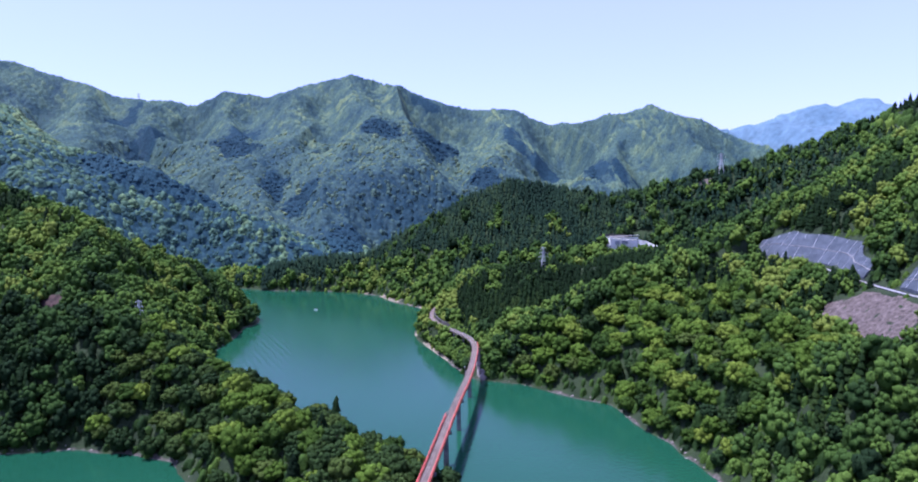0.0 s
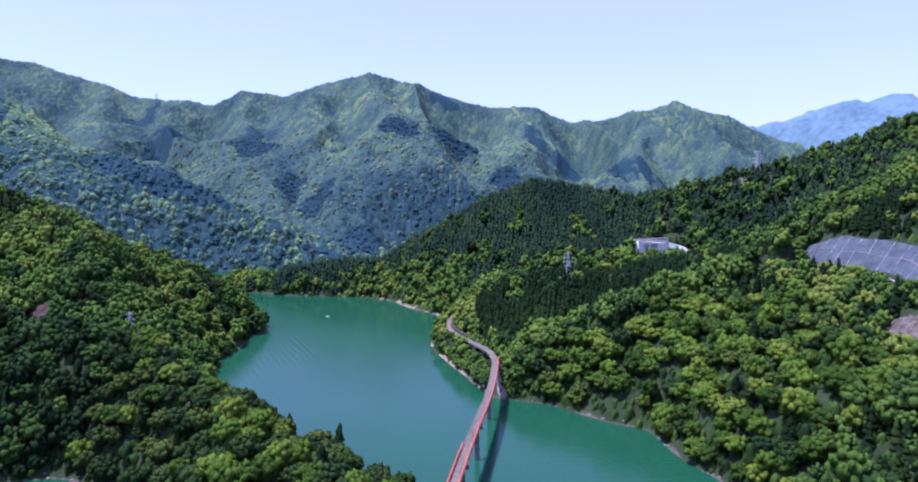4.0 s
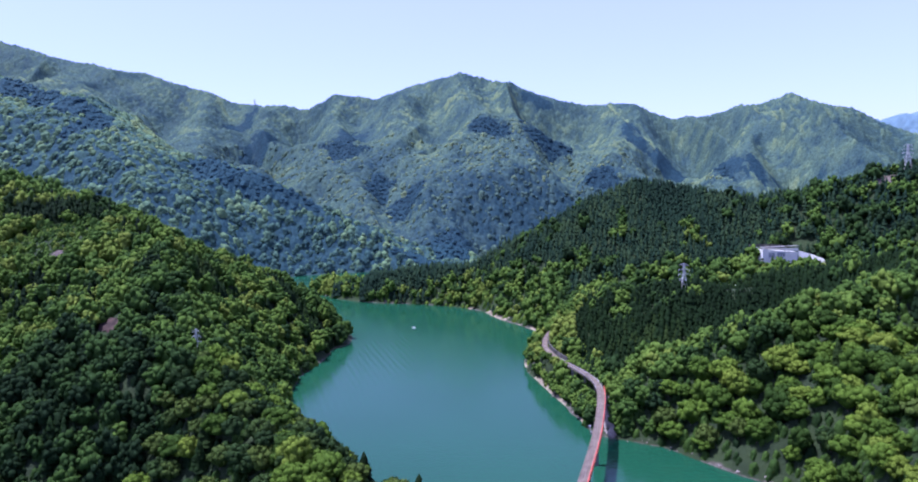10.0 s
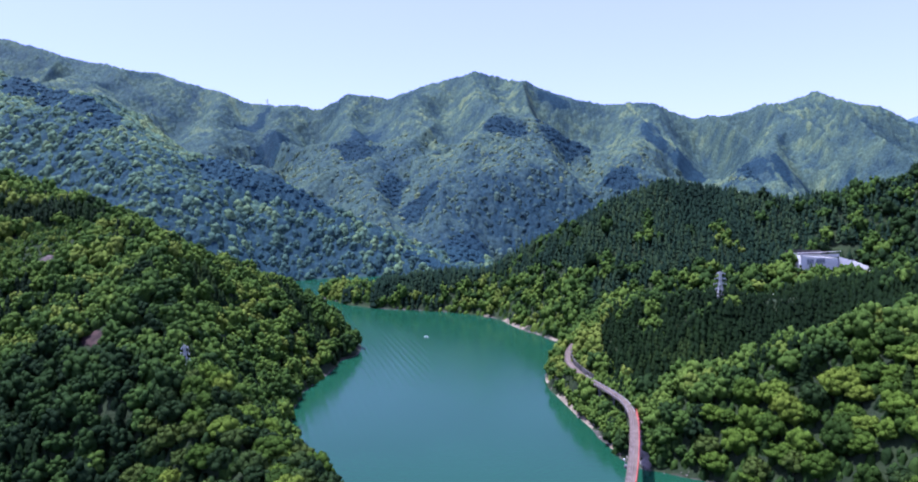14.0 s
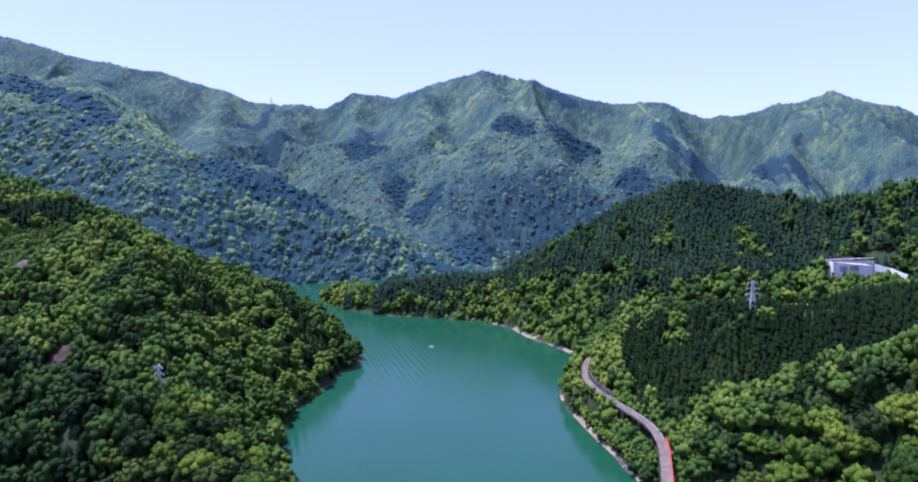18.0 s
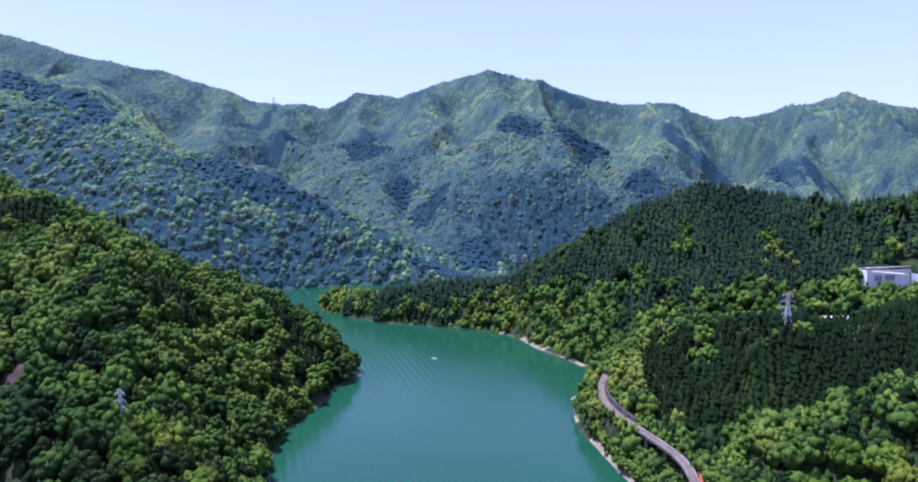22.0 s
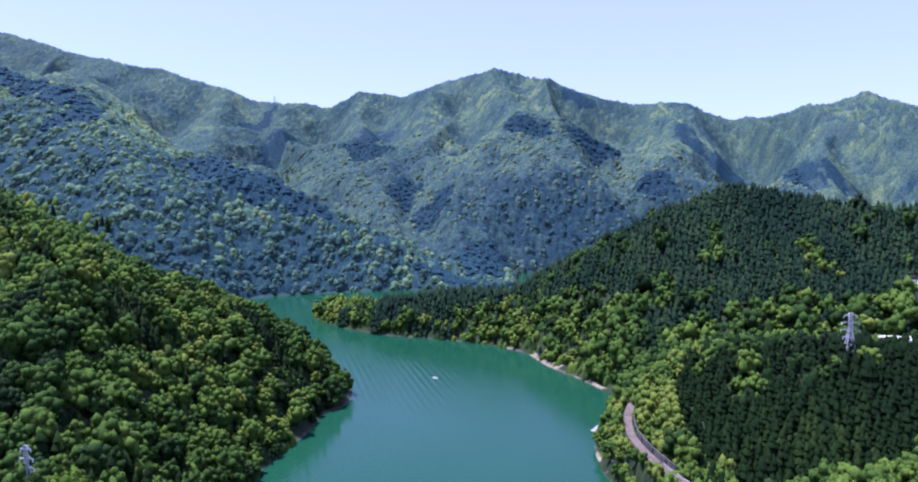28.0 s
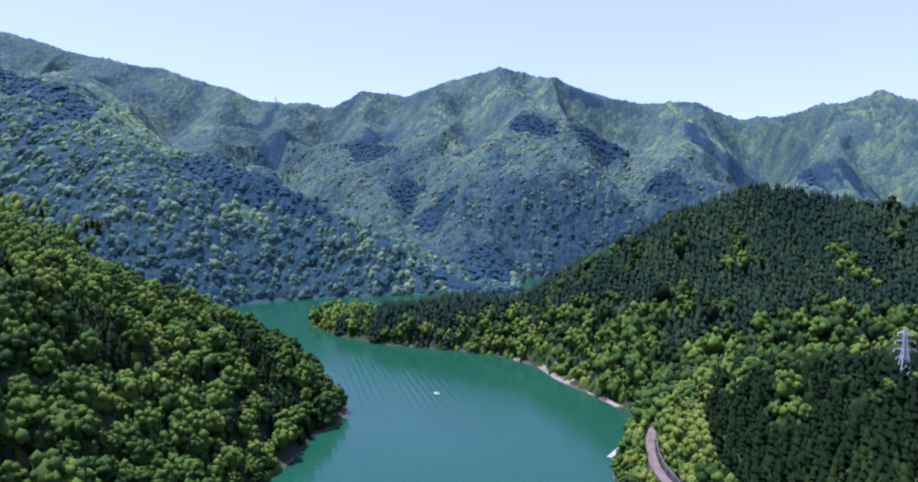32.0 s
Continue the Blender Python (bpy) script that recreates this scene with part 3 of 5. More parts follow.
def wood(x0, x1, y0, y1, step, clear=4.0):
    """Where trees stand: x, y and ground height, clear of the water, the ways and the bare slopes."""
    x, y = jitter(x0, x1, y0, y1, step)
    d = shore(x, y)
    z = land(x, y)
    ok = (d > np.where((x < -100) | (y > 900), 0.7, clear)) & (z > 0.5) & (off_track(x, y) > np.where((y > 545) & (y < 690), 8.0, 5.2)) & (inside(x, y, BARE) < 0.15 + 0.5 * (rng.random(len(x)) - 0.5))
    road = np.min([along(x, y, a, b)[0] for a, b in zip(ROAD, ROAD[1:])], 0)
    ok &= ~((road < 4.6) | ((road < 8) & (y > 440) & (y < 575)) | ((road < np.where(y > 470, 23, 18)) & (x > 272) & (y > 318) & (y < 592) & ~((y > 398) & (y < 430))))
    ok &= np.min([along(x, y, a, b)[0] for a, b in zip(RAMP, RAMP[1:])], 0) > 3.6
    ok &= along(x, y, (204, 842), (246, 858))[0] > 7.0
    ok &= ~((x > 146) & (x < 180) & (y > 762) & (y < 792))
    return x[ok], y[ok], z[ok]


def in_view(x, y):
    """The wedge of country that the flight looks over."""
    seen = np.zeros(x.shape, bool)
    for ex, ey, lo, hi in ((0, 0, -38, 38), (0, 60, -44, 32), (-10, 120, -48, 28), (-50, 310, -51, 26)):
        a = np.degrees(np.arctan2(x - ex, y - ey))
        seen |= (a > lo) & (a < hi)
    return seen & (y > 240)


def tint_of(x, y, base=0.04, wide=0.86):
    bright = np.clip(inside(x, y, BRIGHT), 0, 0.5)
    base = base + 0.04 - 0.34 * (rng.random(len(x)) < 0.17) + 0.14 * ((x < -150) & (y > 470)) - 0.20 * (inside(x, y, DARKWOOD) > 0) + 0.14 * ((x > 30) & (y < 560)) - 0.10 * ((y > 800) & (x > -60)) - 0.40 * ((x > 28) & (x < 120) & (y > 630) & (y < 720))
    return np.clip(base + wide * (0.55 * value_noise(x, y, 46) + 0.6 * value_noise(x + 31, y + 77, 17)) * (0.55 + 0.9 * rng.random(len(x))) * (0.55 + 0.9 * value_noise(x + 9, y + 400, 130)) + 0.3 * bright + 0.10 * rng.standard_normal(len(x)), 0, 1)


def young(x, y):
    """Below half height: crest trees, to show the shed to the camera; young planting."""
    return np.where((inside(x, y, [(132, 696, 22, 34)]) > 0) | (inside(x, y, CLEARING) > 0.1), 0.42, 1.0)


def broad_rows(x, y, z, half):
    size = half * (0.62 + 0.75 * rng.random(len(x)) ** 1.4) * young(x, y)
    return np.stack([x, y, z - 0.4 + 2.6 * rng.random(len(x)) ** 2 * (size > 4), size, size * (1.05 + 0.55 * rng.random(len(x))) + 1.0, rng.random(len(x)) * 6.28, tint_of(x, y)], 1)


def cedar_rows(x, y, z, tall):
    high = tall * (0.62 + 0.62 * rng.random(len(x)) * (0.6 + 0.6 * value_noise(x + 11, y, 24))) * np.where((y > 955) & (x < -60), 1.35, 1.0) * np.where(np.hypot(x - 91, y - 652) < 16, 1.35, 1.0) * young(x, y)
    return np.stack([x, y, z - 0.5, high * (0.75 + 0.35 * rng.random(len(x))), high, rng.random(len(x)) * 6.28, np.clip(0.15 + 0.8 * value_noise(x, y, 60) * (0.4 + rng.random(len(x))), 0, 1)], 1)


def part(name, bm, mat, parent, label=""):
    """Links a bmesh as one mesh object under a thing or a part."""
    me = bpy.data.meshes.new(name)
    bm.to_mesh(me)
    bm.free()
    me.materials.append(mat)
    ob = new(name, me)
    ob.parent = parent
    return tagged(ob, label)


def box(bm, at, size, turn=None):
    m = Matrix.Translation(at) @ (turn.to_4x4() if turn else Matrix()) @ Matrix.Diagonal((*size, 1))
    return bmesh.ops.create_cube(bm, size=1, matrix=m)["verts"]


def beam(bm, a, b, w, h=None):
    """A square bar from a to b."""
    a, b = Vector(a), Vector(b)
    turn = (b - a).to_track_quat("Z", "Y").to_matrix().to_4x4()
    m = Matrix.Translation((a + b) / 2) @ turn @ Matrix.Diagonal((w, h or w, (b - a).length, 1))
    bmesh.ops.create_cube(bm, size=1, matrix=m)


def strip(bm, line, left, right, low, high):
    """A bar that follows a line (x, y, z): from left to right of it, and from low to high over it."""
    pts = [Vector(p) for p in line]
    rings = []
    for i, p in enumerate(pts):
        way = (pts[min(i + 1, len(pts) - 1)] - pts[max(i - 1, 0)])
        side = Vector((way.y, -way.x, 0)).normalized()
        rings.append([bm.verts.new(p + side * o + Vector((0, 0, h))) for o, h in ((left, low), (right, low), (right, high), (left, high))])
    for a, b in zip(rings, rings[1:]):
        for i in range(4):
            bm.faces.new((a[i], a[(i + 1) % 4], b[(i + 1) % 4], b[i]))
    bm.faces.new(rings[0][::-1])
    bm.faces.new(rings[-1])
    bmesh.ops.recalc_face_normals(bm, faces=bm.faces[:])


def curve_of(line, z, step=6.0):
    """A smooth line through plan points at one height."""
    pts = [Vector((x, y, z)) for x, y in line]
    out = []
    for i in range(len(pts) - 1):
        a, b, c, d = pts[max(i - 1, 0)], pts[i], pts[i + 1], pts[min(i + 2, len(pts) - 1)]
        n = max(1, round((c - b).length / step))
        for k in range(n):
            t = k / n
            out.append(0.5 * (2 * b + (c - a) * t + (2 * a - 5 * b + 4 * c - d) * t * t + (3 * b - a - 3 * c + d) * t ** 3))
    return out + [pts[-1]]


def thing(name, at, label, category, group=""):
    e = new(name)
    e.location = at
    e.empty_display_size = 0.5
    return tagged(e, label, category, group)


def ground_at(x, y):
    return float(land(np.array([x]), np.array([y]))[0])


# ---- railway bridge over the lake, and the viaduct along the shore ----
DECK = 22.0
line = curve_of(BRIDGE, DECK, 5.0)
over_lake = [p for p in line if p.y <= 532]
ashore = [p for p in line if 528 <= p.y <= 606]
on_bed = [p for p in line if p.y >= 600]
bridge = thing("railway_bridge", (0, 0, 0), "red steel railway bridge crossing the green lake on concrete piers", "bridge")


def sweep(name, pts, left, right, low, high, mat, parent, label=""):
    bm = bmesh.new()
    strip(bm, pts, left, right, low, high)
    return part(name, bm, mat, parent, label)


sweep("deck", over_lake, -2.3, 2.4, -0.55, 0.0, M_DECK, bridge, "grey concrete deck slab")
sweep("ballast", over_lake, -1.75, 0.9, 0.004, 0.22, M_BALLAST, bridge, "pinkish grey track ballast")
for o in (-1.05, 0.0):
    sweep("rail", over_lake, o - 0.06, o + 0.06, 0.22, 0.40, M_RAIL, bridge)
sweep("walkway", over_lake, 1.0, 2.1, 0.004, 0.16, M_DECK, bridge, "pale concrete side walkway")
for o in (-1.6, 1.2):
    sweep("girder", over_lake, o - 0.25, o + 0.25, -2.6, -0.55, M_RED, bridge, "red plate girder under the deck")
sweep("kerb", over_lake, -2.3, -1.95, 0.0, 0.35, M_DECK, bridge)


def side_truss(pts, offset, tall, member):
    """A lattice along one side: chords, and posts and braces by panel."""
    lo = [p + Vector(((q - p).normalized().y, -(q - p).normalized().x, 0)) * offset for p, q in zip(pts, pts[1:])]
    sweep("top_chord", pts, offset - 0.2, offset + 0.2, tall - 0.32, tall, M_RED, bridge)
    sweep("bottom_chord", pts, offset - 0.2, offset + 0.2, -0.75, 0.5, M_RED, bridge)
    for k, (p, q) in enumerate(zip(lo, lo[1:])):
        bm = bmesh.new()
        beam(bm, p + Vector((0, 0, 0.4)), p + Vector((0, 0, tall - 0.3)), member)
        part("post", bm, M_RED, bridge)
        bm = bmesh.new()
        a, b = (0.45, tall - 0.35) if k % 2 else (tall - 0.35, 0.45)
        beam(bm, p + Vector((0, 0, a)), q + Vector((0, 0, b)), member * 0.85)
        part("brace", bm, M_RED, bridge)


side_truss(over_lake, 2.65, 2.3, 0.30)
side_truss([p for p in over_lake if p.y < 368], -2.6, 2.1, 0.28)


def pier(x, y, parent, mat, wide=2.6):
    """A tapered concrete pier with a hammerhead that carries a maintenance ledge."""
    bottom = min(-6.0, ground_at(x, y) - 2)
    top = DECK - 2.6
    bm = bmesh.new()
    v = box(bm, (x, y, (bottom + top - 1.4) / 2), (wide * 1.25, wide * 0.9, top - 1.4 - bottom))
    for w in v:
        if w.co.z > 0.5:
            w.co.x = x + (w.co.x - x) * 0.8
            w.co.y = y + (w.co.y - y) * 0.8
    bmesh.ops.bevel(bm, geom=[e for e in bm.edges if abs(e.verts[0].co.z - e.verts[1].co.z) > 3], offset=0.35, segments=2, affect="EDGES")
    body = part("pier", bm, mat, parent, "dark stained concrete pier")
    bm = bmesh.new()
    box(bm, (x + 0.2, y, top - 0.7), (6.4, wide * 1.0, 1.4))
    bmesh.ops.bevel(bm, geom=bm.edges[:], offset=0.15, segments=1, affect="EDGES")
    part("cap", bm, mat, body)


for x, y in ((9.8, 462), (1.4, 400), (-6.0, 349), (-13.5, 298)):
    pier(x, y, bridge, M_PIER)
bm = bmesh.new()
beam(bm, (7.0, 455, DECK), (6.4, 455, DECK + 3.2), 0.14)
lamp = part("signal_post", bm, M_STEEL, bridge)
bm = bmesh.new()
box(bm, (6.3, 455, DECK + 3.2), (0.8, 0.5, 0.7))
part("signal_head", bm, M_WHITE, lamp, "small white signal board")

viaduct = thing("viaduct", (0, 0, 0), "curved grey concrete railway viaduct above the shore trees", "viaduct")
sweep("deck", ashore, -2.2, 2.2, -1.1, 0.0, M_DECK, viaduct)
sweep("ballast", ashore, -1.7, 1.2, 0.004, 0.22, M_BALLAST, viaduct)
for o in (-1.05, 0.0):
    sweep("rail", ashore, o - 0.06, o + 0.06, 0.22, 0.40, M_RAIL, viaduct)
sweep("parapet", ashore, -2.3, -2.0, 0.0, 0.5, M_CONCRETE, viaduct, "pale concrete parapet")
sweep("parapet", ashore, 2.0, 2.3, 0.0, 0.5, M_CONCRETE, viaduct, "pale concrete parapet")
for p in ashore[3::4]:
    bm = bmesh.new()
    g = ground_at(p.x, p.y) - 1.5
    box(bm, (p.x, p.y, (g + DECK - 1.1) / 2), (1.6, 1.4, DECK - 1.1 - g))
    bmesh.ops.bevel(bm, geom=[e for e in bm.edges if abs(e.verts[0].co.z - e.verts[1].co.z) > 1], offset=0.25, segments=2, affect="EDGES")
    part("pier", bm, M_CONCRETE, viaduct)

railway = thing("railway_track", (0, 0, 0), "single railway track on a brown ballast bed", "railway")
sweep("track_bed", on_bed, -2.3, 2.3, -1.6, -0.02, M_BALLAST, railway)
for o in (-1.05, 0.0):
    sweep("rail", on_bed, o - 0.06, o + 0.06, -0.01, 0.16, M_RAIL, railway)
wall_line = [p for p in line if 590 <= p.y <= 668]
cut_wall = tagged(sweep("retaining_wall", wall_line, 3.1, 3.7, -1.5, 3.0, M_OLDWALL, None), "dark grey concrete retaining wall along the railway cutting", "retaining wall", kind="structure")
for p in wall_line[2::3]:
    bm = bmesh.new()
    beam(bm, p + Vector((2.9, 0, -0.5)), p + Vector((2.9, 0, 3.05)), 0.4)
    part("buttress", bm, M_OLDWALL, cut_wall)
mast = thing("lineside_mast", (-1.0, 608, DECK - 1), "white lineside mast beside the railway", "mast")
bm = bmesh.new()
beam(bm, (0, 0, 0), (0, 0, 6.5), 0.22)
part("pole", bm, M_STEEL, mast)
bm = bmesh.new()
box(bm, (0, 0, 6.7), (0.9, 0.7, 1.0))
part("head", bm, M_WHITE, mast)


# ---- lattice pylons ----
def pylon(name, at, tall, base, label, arms=4):
    p = thing(name, at, label, "pylon", "power line pylons")
    top = base * 0.22
    half = lambda h: base / 2 + (top / 2 - base / 2) * min(1, h / (tall * 0.72))
    thick = 0.26 * tall / 28
    for sx, sy in ((1, 1), (1, -1), (-1, 1), (-1, -1)):
        bm = bmesh.new()
        knee = tall * 0.72
        beam(bm, (sx * base / 2, sy * base / 2, -1), (sx * half(knee), sy * half(knee), knee), thick * 1.3)
        beam(bm, (sx * half(knee), sy * half(knee), knee), (sx * top * 0.4, sy * top * 0.4, tall), thick * 1.2)
        part("leg", bm, M_STEEL, p)
    levels = np.linspace(0, tall * 0.97, 9)
    for side in range(4):
        bm = bmesh.new()
        for a, b in zip(levels, levels[1:]):
            ha, hb = half(a), half(b)
            ends = {0: ((-ha, -ha), (hb, -hb)), 1: ((ha, -ha), (hb, hb)), 2: ((ha, ha), (-hb, hb)), 3: ((-ha, ha), (-hb, -hb))}[side]
            other = {0: ((ha, -ha), (-hb, -hb)), 1: ((ha, ha), (hb, -hb)), 2: ((-ha, ha), (hb, hb)), 3: ((-ha, -ha), (-hb, hb))}[side]
            for e, f in (ends, other):
                beam(bm, (*e, a), (*f, b), thick * 0.7)
        part("lattice", bm, M_STEEL, p)
    for k in range(arms):
        z = tall * (0.56 + 0.13 * k)
        reach = base * (0.50, 0.66, 0.60, 0.46)[k]
        arm_bm = bmesh.new()
        for sgn in (-1, 1):
            beam(arm_bm, (0, 0, z), (sgn * reach, 0, z), thick)
            beam(arm_bm, (0, 0, z + tall * 0.05), (sgn * reach, 0, z), thick * 0.8)
            beam(arm_bm, (0, half(z), z), (sgn * reach, 0, z), thick * 0.7)
            beam(arm_bm, (0, -half(z), z), (sgn * reach, 0, z), thick * 0.7)
        arm = part("crossarm", arm_bm, M_STEEL, p)
        for sgn in (-1, 1):
            bm = bmesh.new()
            beam(bm, (sgn * reach, 0, z), (sgn * reach, 0, z - tall * 0.045), thick * 1.2)
            part("insulator", bm, M_WHITE, arm)
    return p


for name, x, y, top, base, label in (("pylon", 90.8, 659.3, 88.7, 7.0, "grey galvanised steel lattice pylon rising from the cedar plantation"),
                                     ("pylon", -220.2, 449.8, 77.7, 4.2, "slim pale steel lattice pylon half sunk in trees"),
                                     ("pylon", 365, 890, 190, 8.0, "grey steel lattice pylon on a wooded ridge"),
                                     ("pylon", -1094, 2322, 476, 9.0, "distant steel lattice pylon on the mountain crest")):
    g = ground_at(x, y)
    pylon(name, (x, y, g), top - g, base, label)


# ---- roads, walls and houses on the east slope ----
def drape(name, x0, x1, y0, y1, step, lift, mat, spots, label, category, lumps=0.0, kind="structure"):
    """A bare patch laid on the ground, with a ragged edge."""
    xs_, ys_ = np.arange(x0, x1, step), np.arange(y0, y1, step)
    gx, gy = np.meshgrid(xs_, ys_)
    deep = inside(gx, gy, spots) + 0.5 * (value_noise(gx, gy, step * 3.5) - 0.5)
    gz = land(gx, gy) + np.where(deep > 0.08, lift, -0.9) + lumps * (value_noise(gx, gy, step * 1.7) - 0.4) * (deep > 0)
    n = len(xs_)
    i = (np.arange(len(ys_) - 1)[:, None] * n + np.arange(n - 1)).ravel()
    quads = np.stack([i, i + 1, i + n + 1, i + n], 1)
    quads = quads[(deep.ravel()[quads] > -0.12).all(1)]
    used, flat = np.unique(quads, return_inverse=True)
    return tagged(new(name, mesh_of(name, np.stack([gx, gy, gz], -1).reshape(-1, 3)[used], flat.reshape(quads.shape), mat)), label, category, kind=kind)


M_SCREE = two_tone("pinkish landslip earth", (0.070, 0.056, 0.044), (0.165, 0.132, 0.106), 0.35, 0.8, 1.0, strength=1.0, distance=1.6)
M_REDSOIL = two_tone("red-brown soil", (0.032, 0.022, 0.017), (0.070, 0.044, 0.033), 0.2, 1.2, 1.0, strength=1.0, distance=0.4)
M_MORTAR = two_tone("sprayed mortar", (0.048, 0.060, 0.068), (0.084, 0.098, 0.108), 0.16, 1.1, 0.9, strength=0.5, distance=0.15)
M_ASPHALT = two_tone("asphalt", (0.045, 0.045, 0.046), (0.075, 0.074, 0.072), 0.2, 6, 0.95)
M_SAND = two_tone("pale shore gravel", (0.15, 0.12, 0.075), (0.30, 0.25, 0.165), 0.15, 1.2, 1.0, strength=0.8, distance=0.3)
drape("landslip", 216, 266, 325, 436, 1.6, 0.35, M_SCREE, [(247, 384, 18, 44)], "bare pinkish landslip below the hillside road", "landslip", 1.8)
drape("bare_slope", -312, -278, 462, 490, 1.0, 0.8, M_REDSOIL, [(-295, 476, 9, 6)], "small bare slope of red-brown soil among trees", "bare slope", 0.8)
drape("bare_slope", -430, -410, 568, 588, 1.0, 0.3, M_SCREE, [(-420, 578, 5, 5)], "small pale clearing on the wooded hill", "bare slope", 0.6)
drape("bare_slope", 328, 364, 872, 908, 1.2, 0.6, M_SCREE, [(345, 890, 13, 10)], "pinkish bare slope on a wooded ridge", "bare slope", 0.8)
drape("rock_face", 14, 30, 496, 536, 1.0, 0.5, M_ROCK, [(22, 516, 5.5, 17)], "pale bare rock face above the bank", "rock", 1.5)

road_line = curve_of(ROAD, 86.5, 6.0)
road = tagged(sweep("road", road_line, -2.9, 2.9, -0.4, 0.06, M_ASPHALT, None), "narrow asphalt road cut into the hillside", "road", kind="structure")
rail_pts = [p for p in road_line if 300 < p.y < 560]
guard = thing("guardrail", (0, 0, 0), "white steel guardrail along the hillside road", "guardrail")
sweep("beam", rail_pts, 2.75, 2.9, 0.45, 0.95, M_WHITE, guard)
for p in rail_pts[::2]:
    bm = bmesh.new()
    beam(bm, p + Vector((-2.82, 0, 0)), p + Vector((-2.82, 0, 0.9)), 0.14)
    part("post", bm, M_WHITE, guard)


def mortar_slope(y0, y1, rows, climb, label):
    """Sprayed mortar panels under a wire net on the cut above the road. climb: metres up the cut by y."""
    w = tagged(new("slope_wall"), label, "retaining wall", kind="structure")
    pts = [p for p in road_line if y0 <= p.y <= y1]
    rows_of = []
    for k, p in enumerate(pts):
        way = (pts[max(k - 1, 0)] - pts[min(k + 1, len(pts) - 1)]).normalized()
        side = Vector((way.y, -way.x, 0))
        top = float(np.interp(p.y, [y for y, _ in climb], [c for _, c in climb]))
        rows_of.append([p + side * (3.9 + top * r / rows) + Vector((0, 0, 2.0 + 1.35 * top * r / rows + 0.5 * math.sin(r * 2.1 + k))) for r in range(rows + 1)])
    for a, b in zip(rows_of, rows_of[1:]):
        for r in range(rows):
            bm = bmesh.new()
            along_, up_ = (b[r] - a[r]).normalized() * 0.03, (a[r + 1] - a[r]).normalized() * 0.03
            cs = [a[r] + along_ + up_, b[r] - along_ + up_, b[r + 1] - along_ - up_, a[r + 1] + along_ - up_]
            v = [bm.verts.new(c) for c in cs + [c - Vector((0, 0, 5.0)) for c in cs]]
            for f in ((0, 1, 2, 3), (4, 7, 6, 5), (0, 4, 5, 1), (1, 5, 6, 2), (2, 6, 7, 3), (3, 7, 4, 0)):
                bm.faces.new([v[i] for i in f])
            bmesh.ops.recalc_face_normals(bm, faces=bm.faces[:])
            part("panel", bm, M_MORTAR, w)
    lift = Vector((-0.06, 0, 0.12))
    bm = bmesh.new()
    for a, b in zip(rows_of, rows_of[1:]):
        beam(bm, a[rows // 2] + lift, b[rows // 2] + lift, 0.5, 0.3)
    part("berm", bm, M_CONCRETE, w, "pale concrete ledge half way up")
    for a in rows_of[1:-1:2]:
        bm = bmesh.new()
        beam(bm, a[0] + lift, a[rows] + lift, 0.22)
        part("net_cable", bm, M_STEEL, w)
    return w


mortar_slope(432, 596, 4, [(432, 7), (466, 10), (474, 14.5), (555, 16), (575, 13), (596, 7)], "blue-grey sprayed mortar slope under wire nets above the road")
mortar_slope(318, 398, 3, [(318, 16), (385, 15), (398, 6)], "blue-grey sprayed mortar slope under wire nets above the road")

# White-walled works on the terrace, with the road that drops from it.
WORKS = Vector((200, 829, 66))
works = thing("roadside_building", WORKS, "white-walled roadside building half hidden by trees", "building")
along_wall = Vector((40, 15, 0)).normalized()
back = Vector((-along_wall.y, along_wall.x, 0))


def block(name, a, b, depth, low, high, mat, parent, label="", inset=0.0, high_b=None):
    """A wall block from a to b metres along the front, so deep behind it, in the building's own frame; its top may slope."""
    bm = bmesh.new()
    lo, hi = [], []
    for s_, o in ((a, inset), (b, inset), (b, depth + inset), (a, depth + inset)):
        p = along_wall * s_ + back * o
        lo.append(bm.verts.new((p.x, p.y, low)))
        hi.append(bm.verts.new((p.x, p.y, high if s_ == a or high_b is None else high_b)))
    bm.faces.new(lo[::-1])
    bm.faces.new(hi)
    for i in range(4):
        bm.faces.new((lo[i], lo[(i + 1) % 4], hi[(i + 1) % 4], hi[i]))
    bmesh.ops.recalc_face_normals(bm, faces=bm.faces[:])
    return part(name, bm, mat, parent, label)


block("wall", 0, 42, 9, -6, 15.4, M_WHITE, works, "", 0.0, 10.9)
block("parapet", -0.4, 42.4, 0.6, 15.4, 16.6, M_WHITE, works, "white parapet that falls with the road", -0.25, 12.0)
for a, w in ((7, 7.5), (17, 10)):
    opening = block("window", a, a + w, 0.35, 6.5, 11.6, M_GREYROOF, works, "dark window band", -0.12, 11.2)
    for k in range(4):
        block("mullion", a + (w - 0.2) * k / 3, a + (w - 0.2) * k / 3 + 0.2, 0.2, 6.4, 11.6, M_WHITE, opening, "", -0.3, 11.2)
block("back_rail", -7, 58, 0.35, 16.2, 16.9, M_WHITE, works, "white guardrail along the road behind", 10.5)
block("back_wall", -5, 34, 0.8, 6, 20, M_OLDWALL, works, "grey slope wall behind the road", 15.0, 18)
ramp_top = (11.6, 8.0, 3.2, -1.8)
bm = bmesh.new()
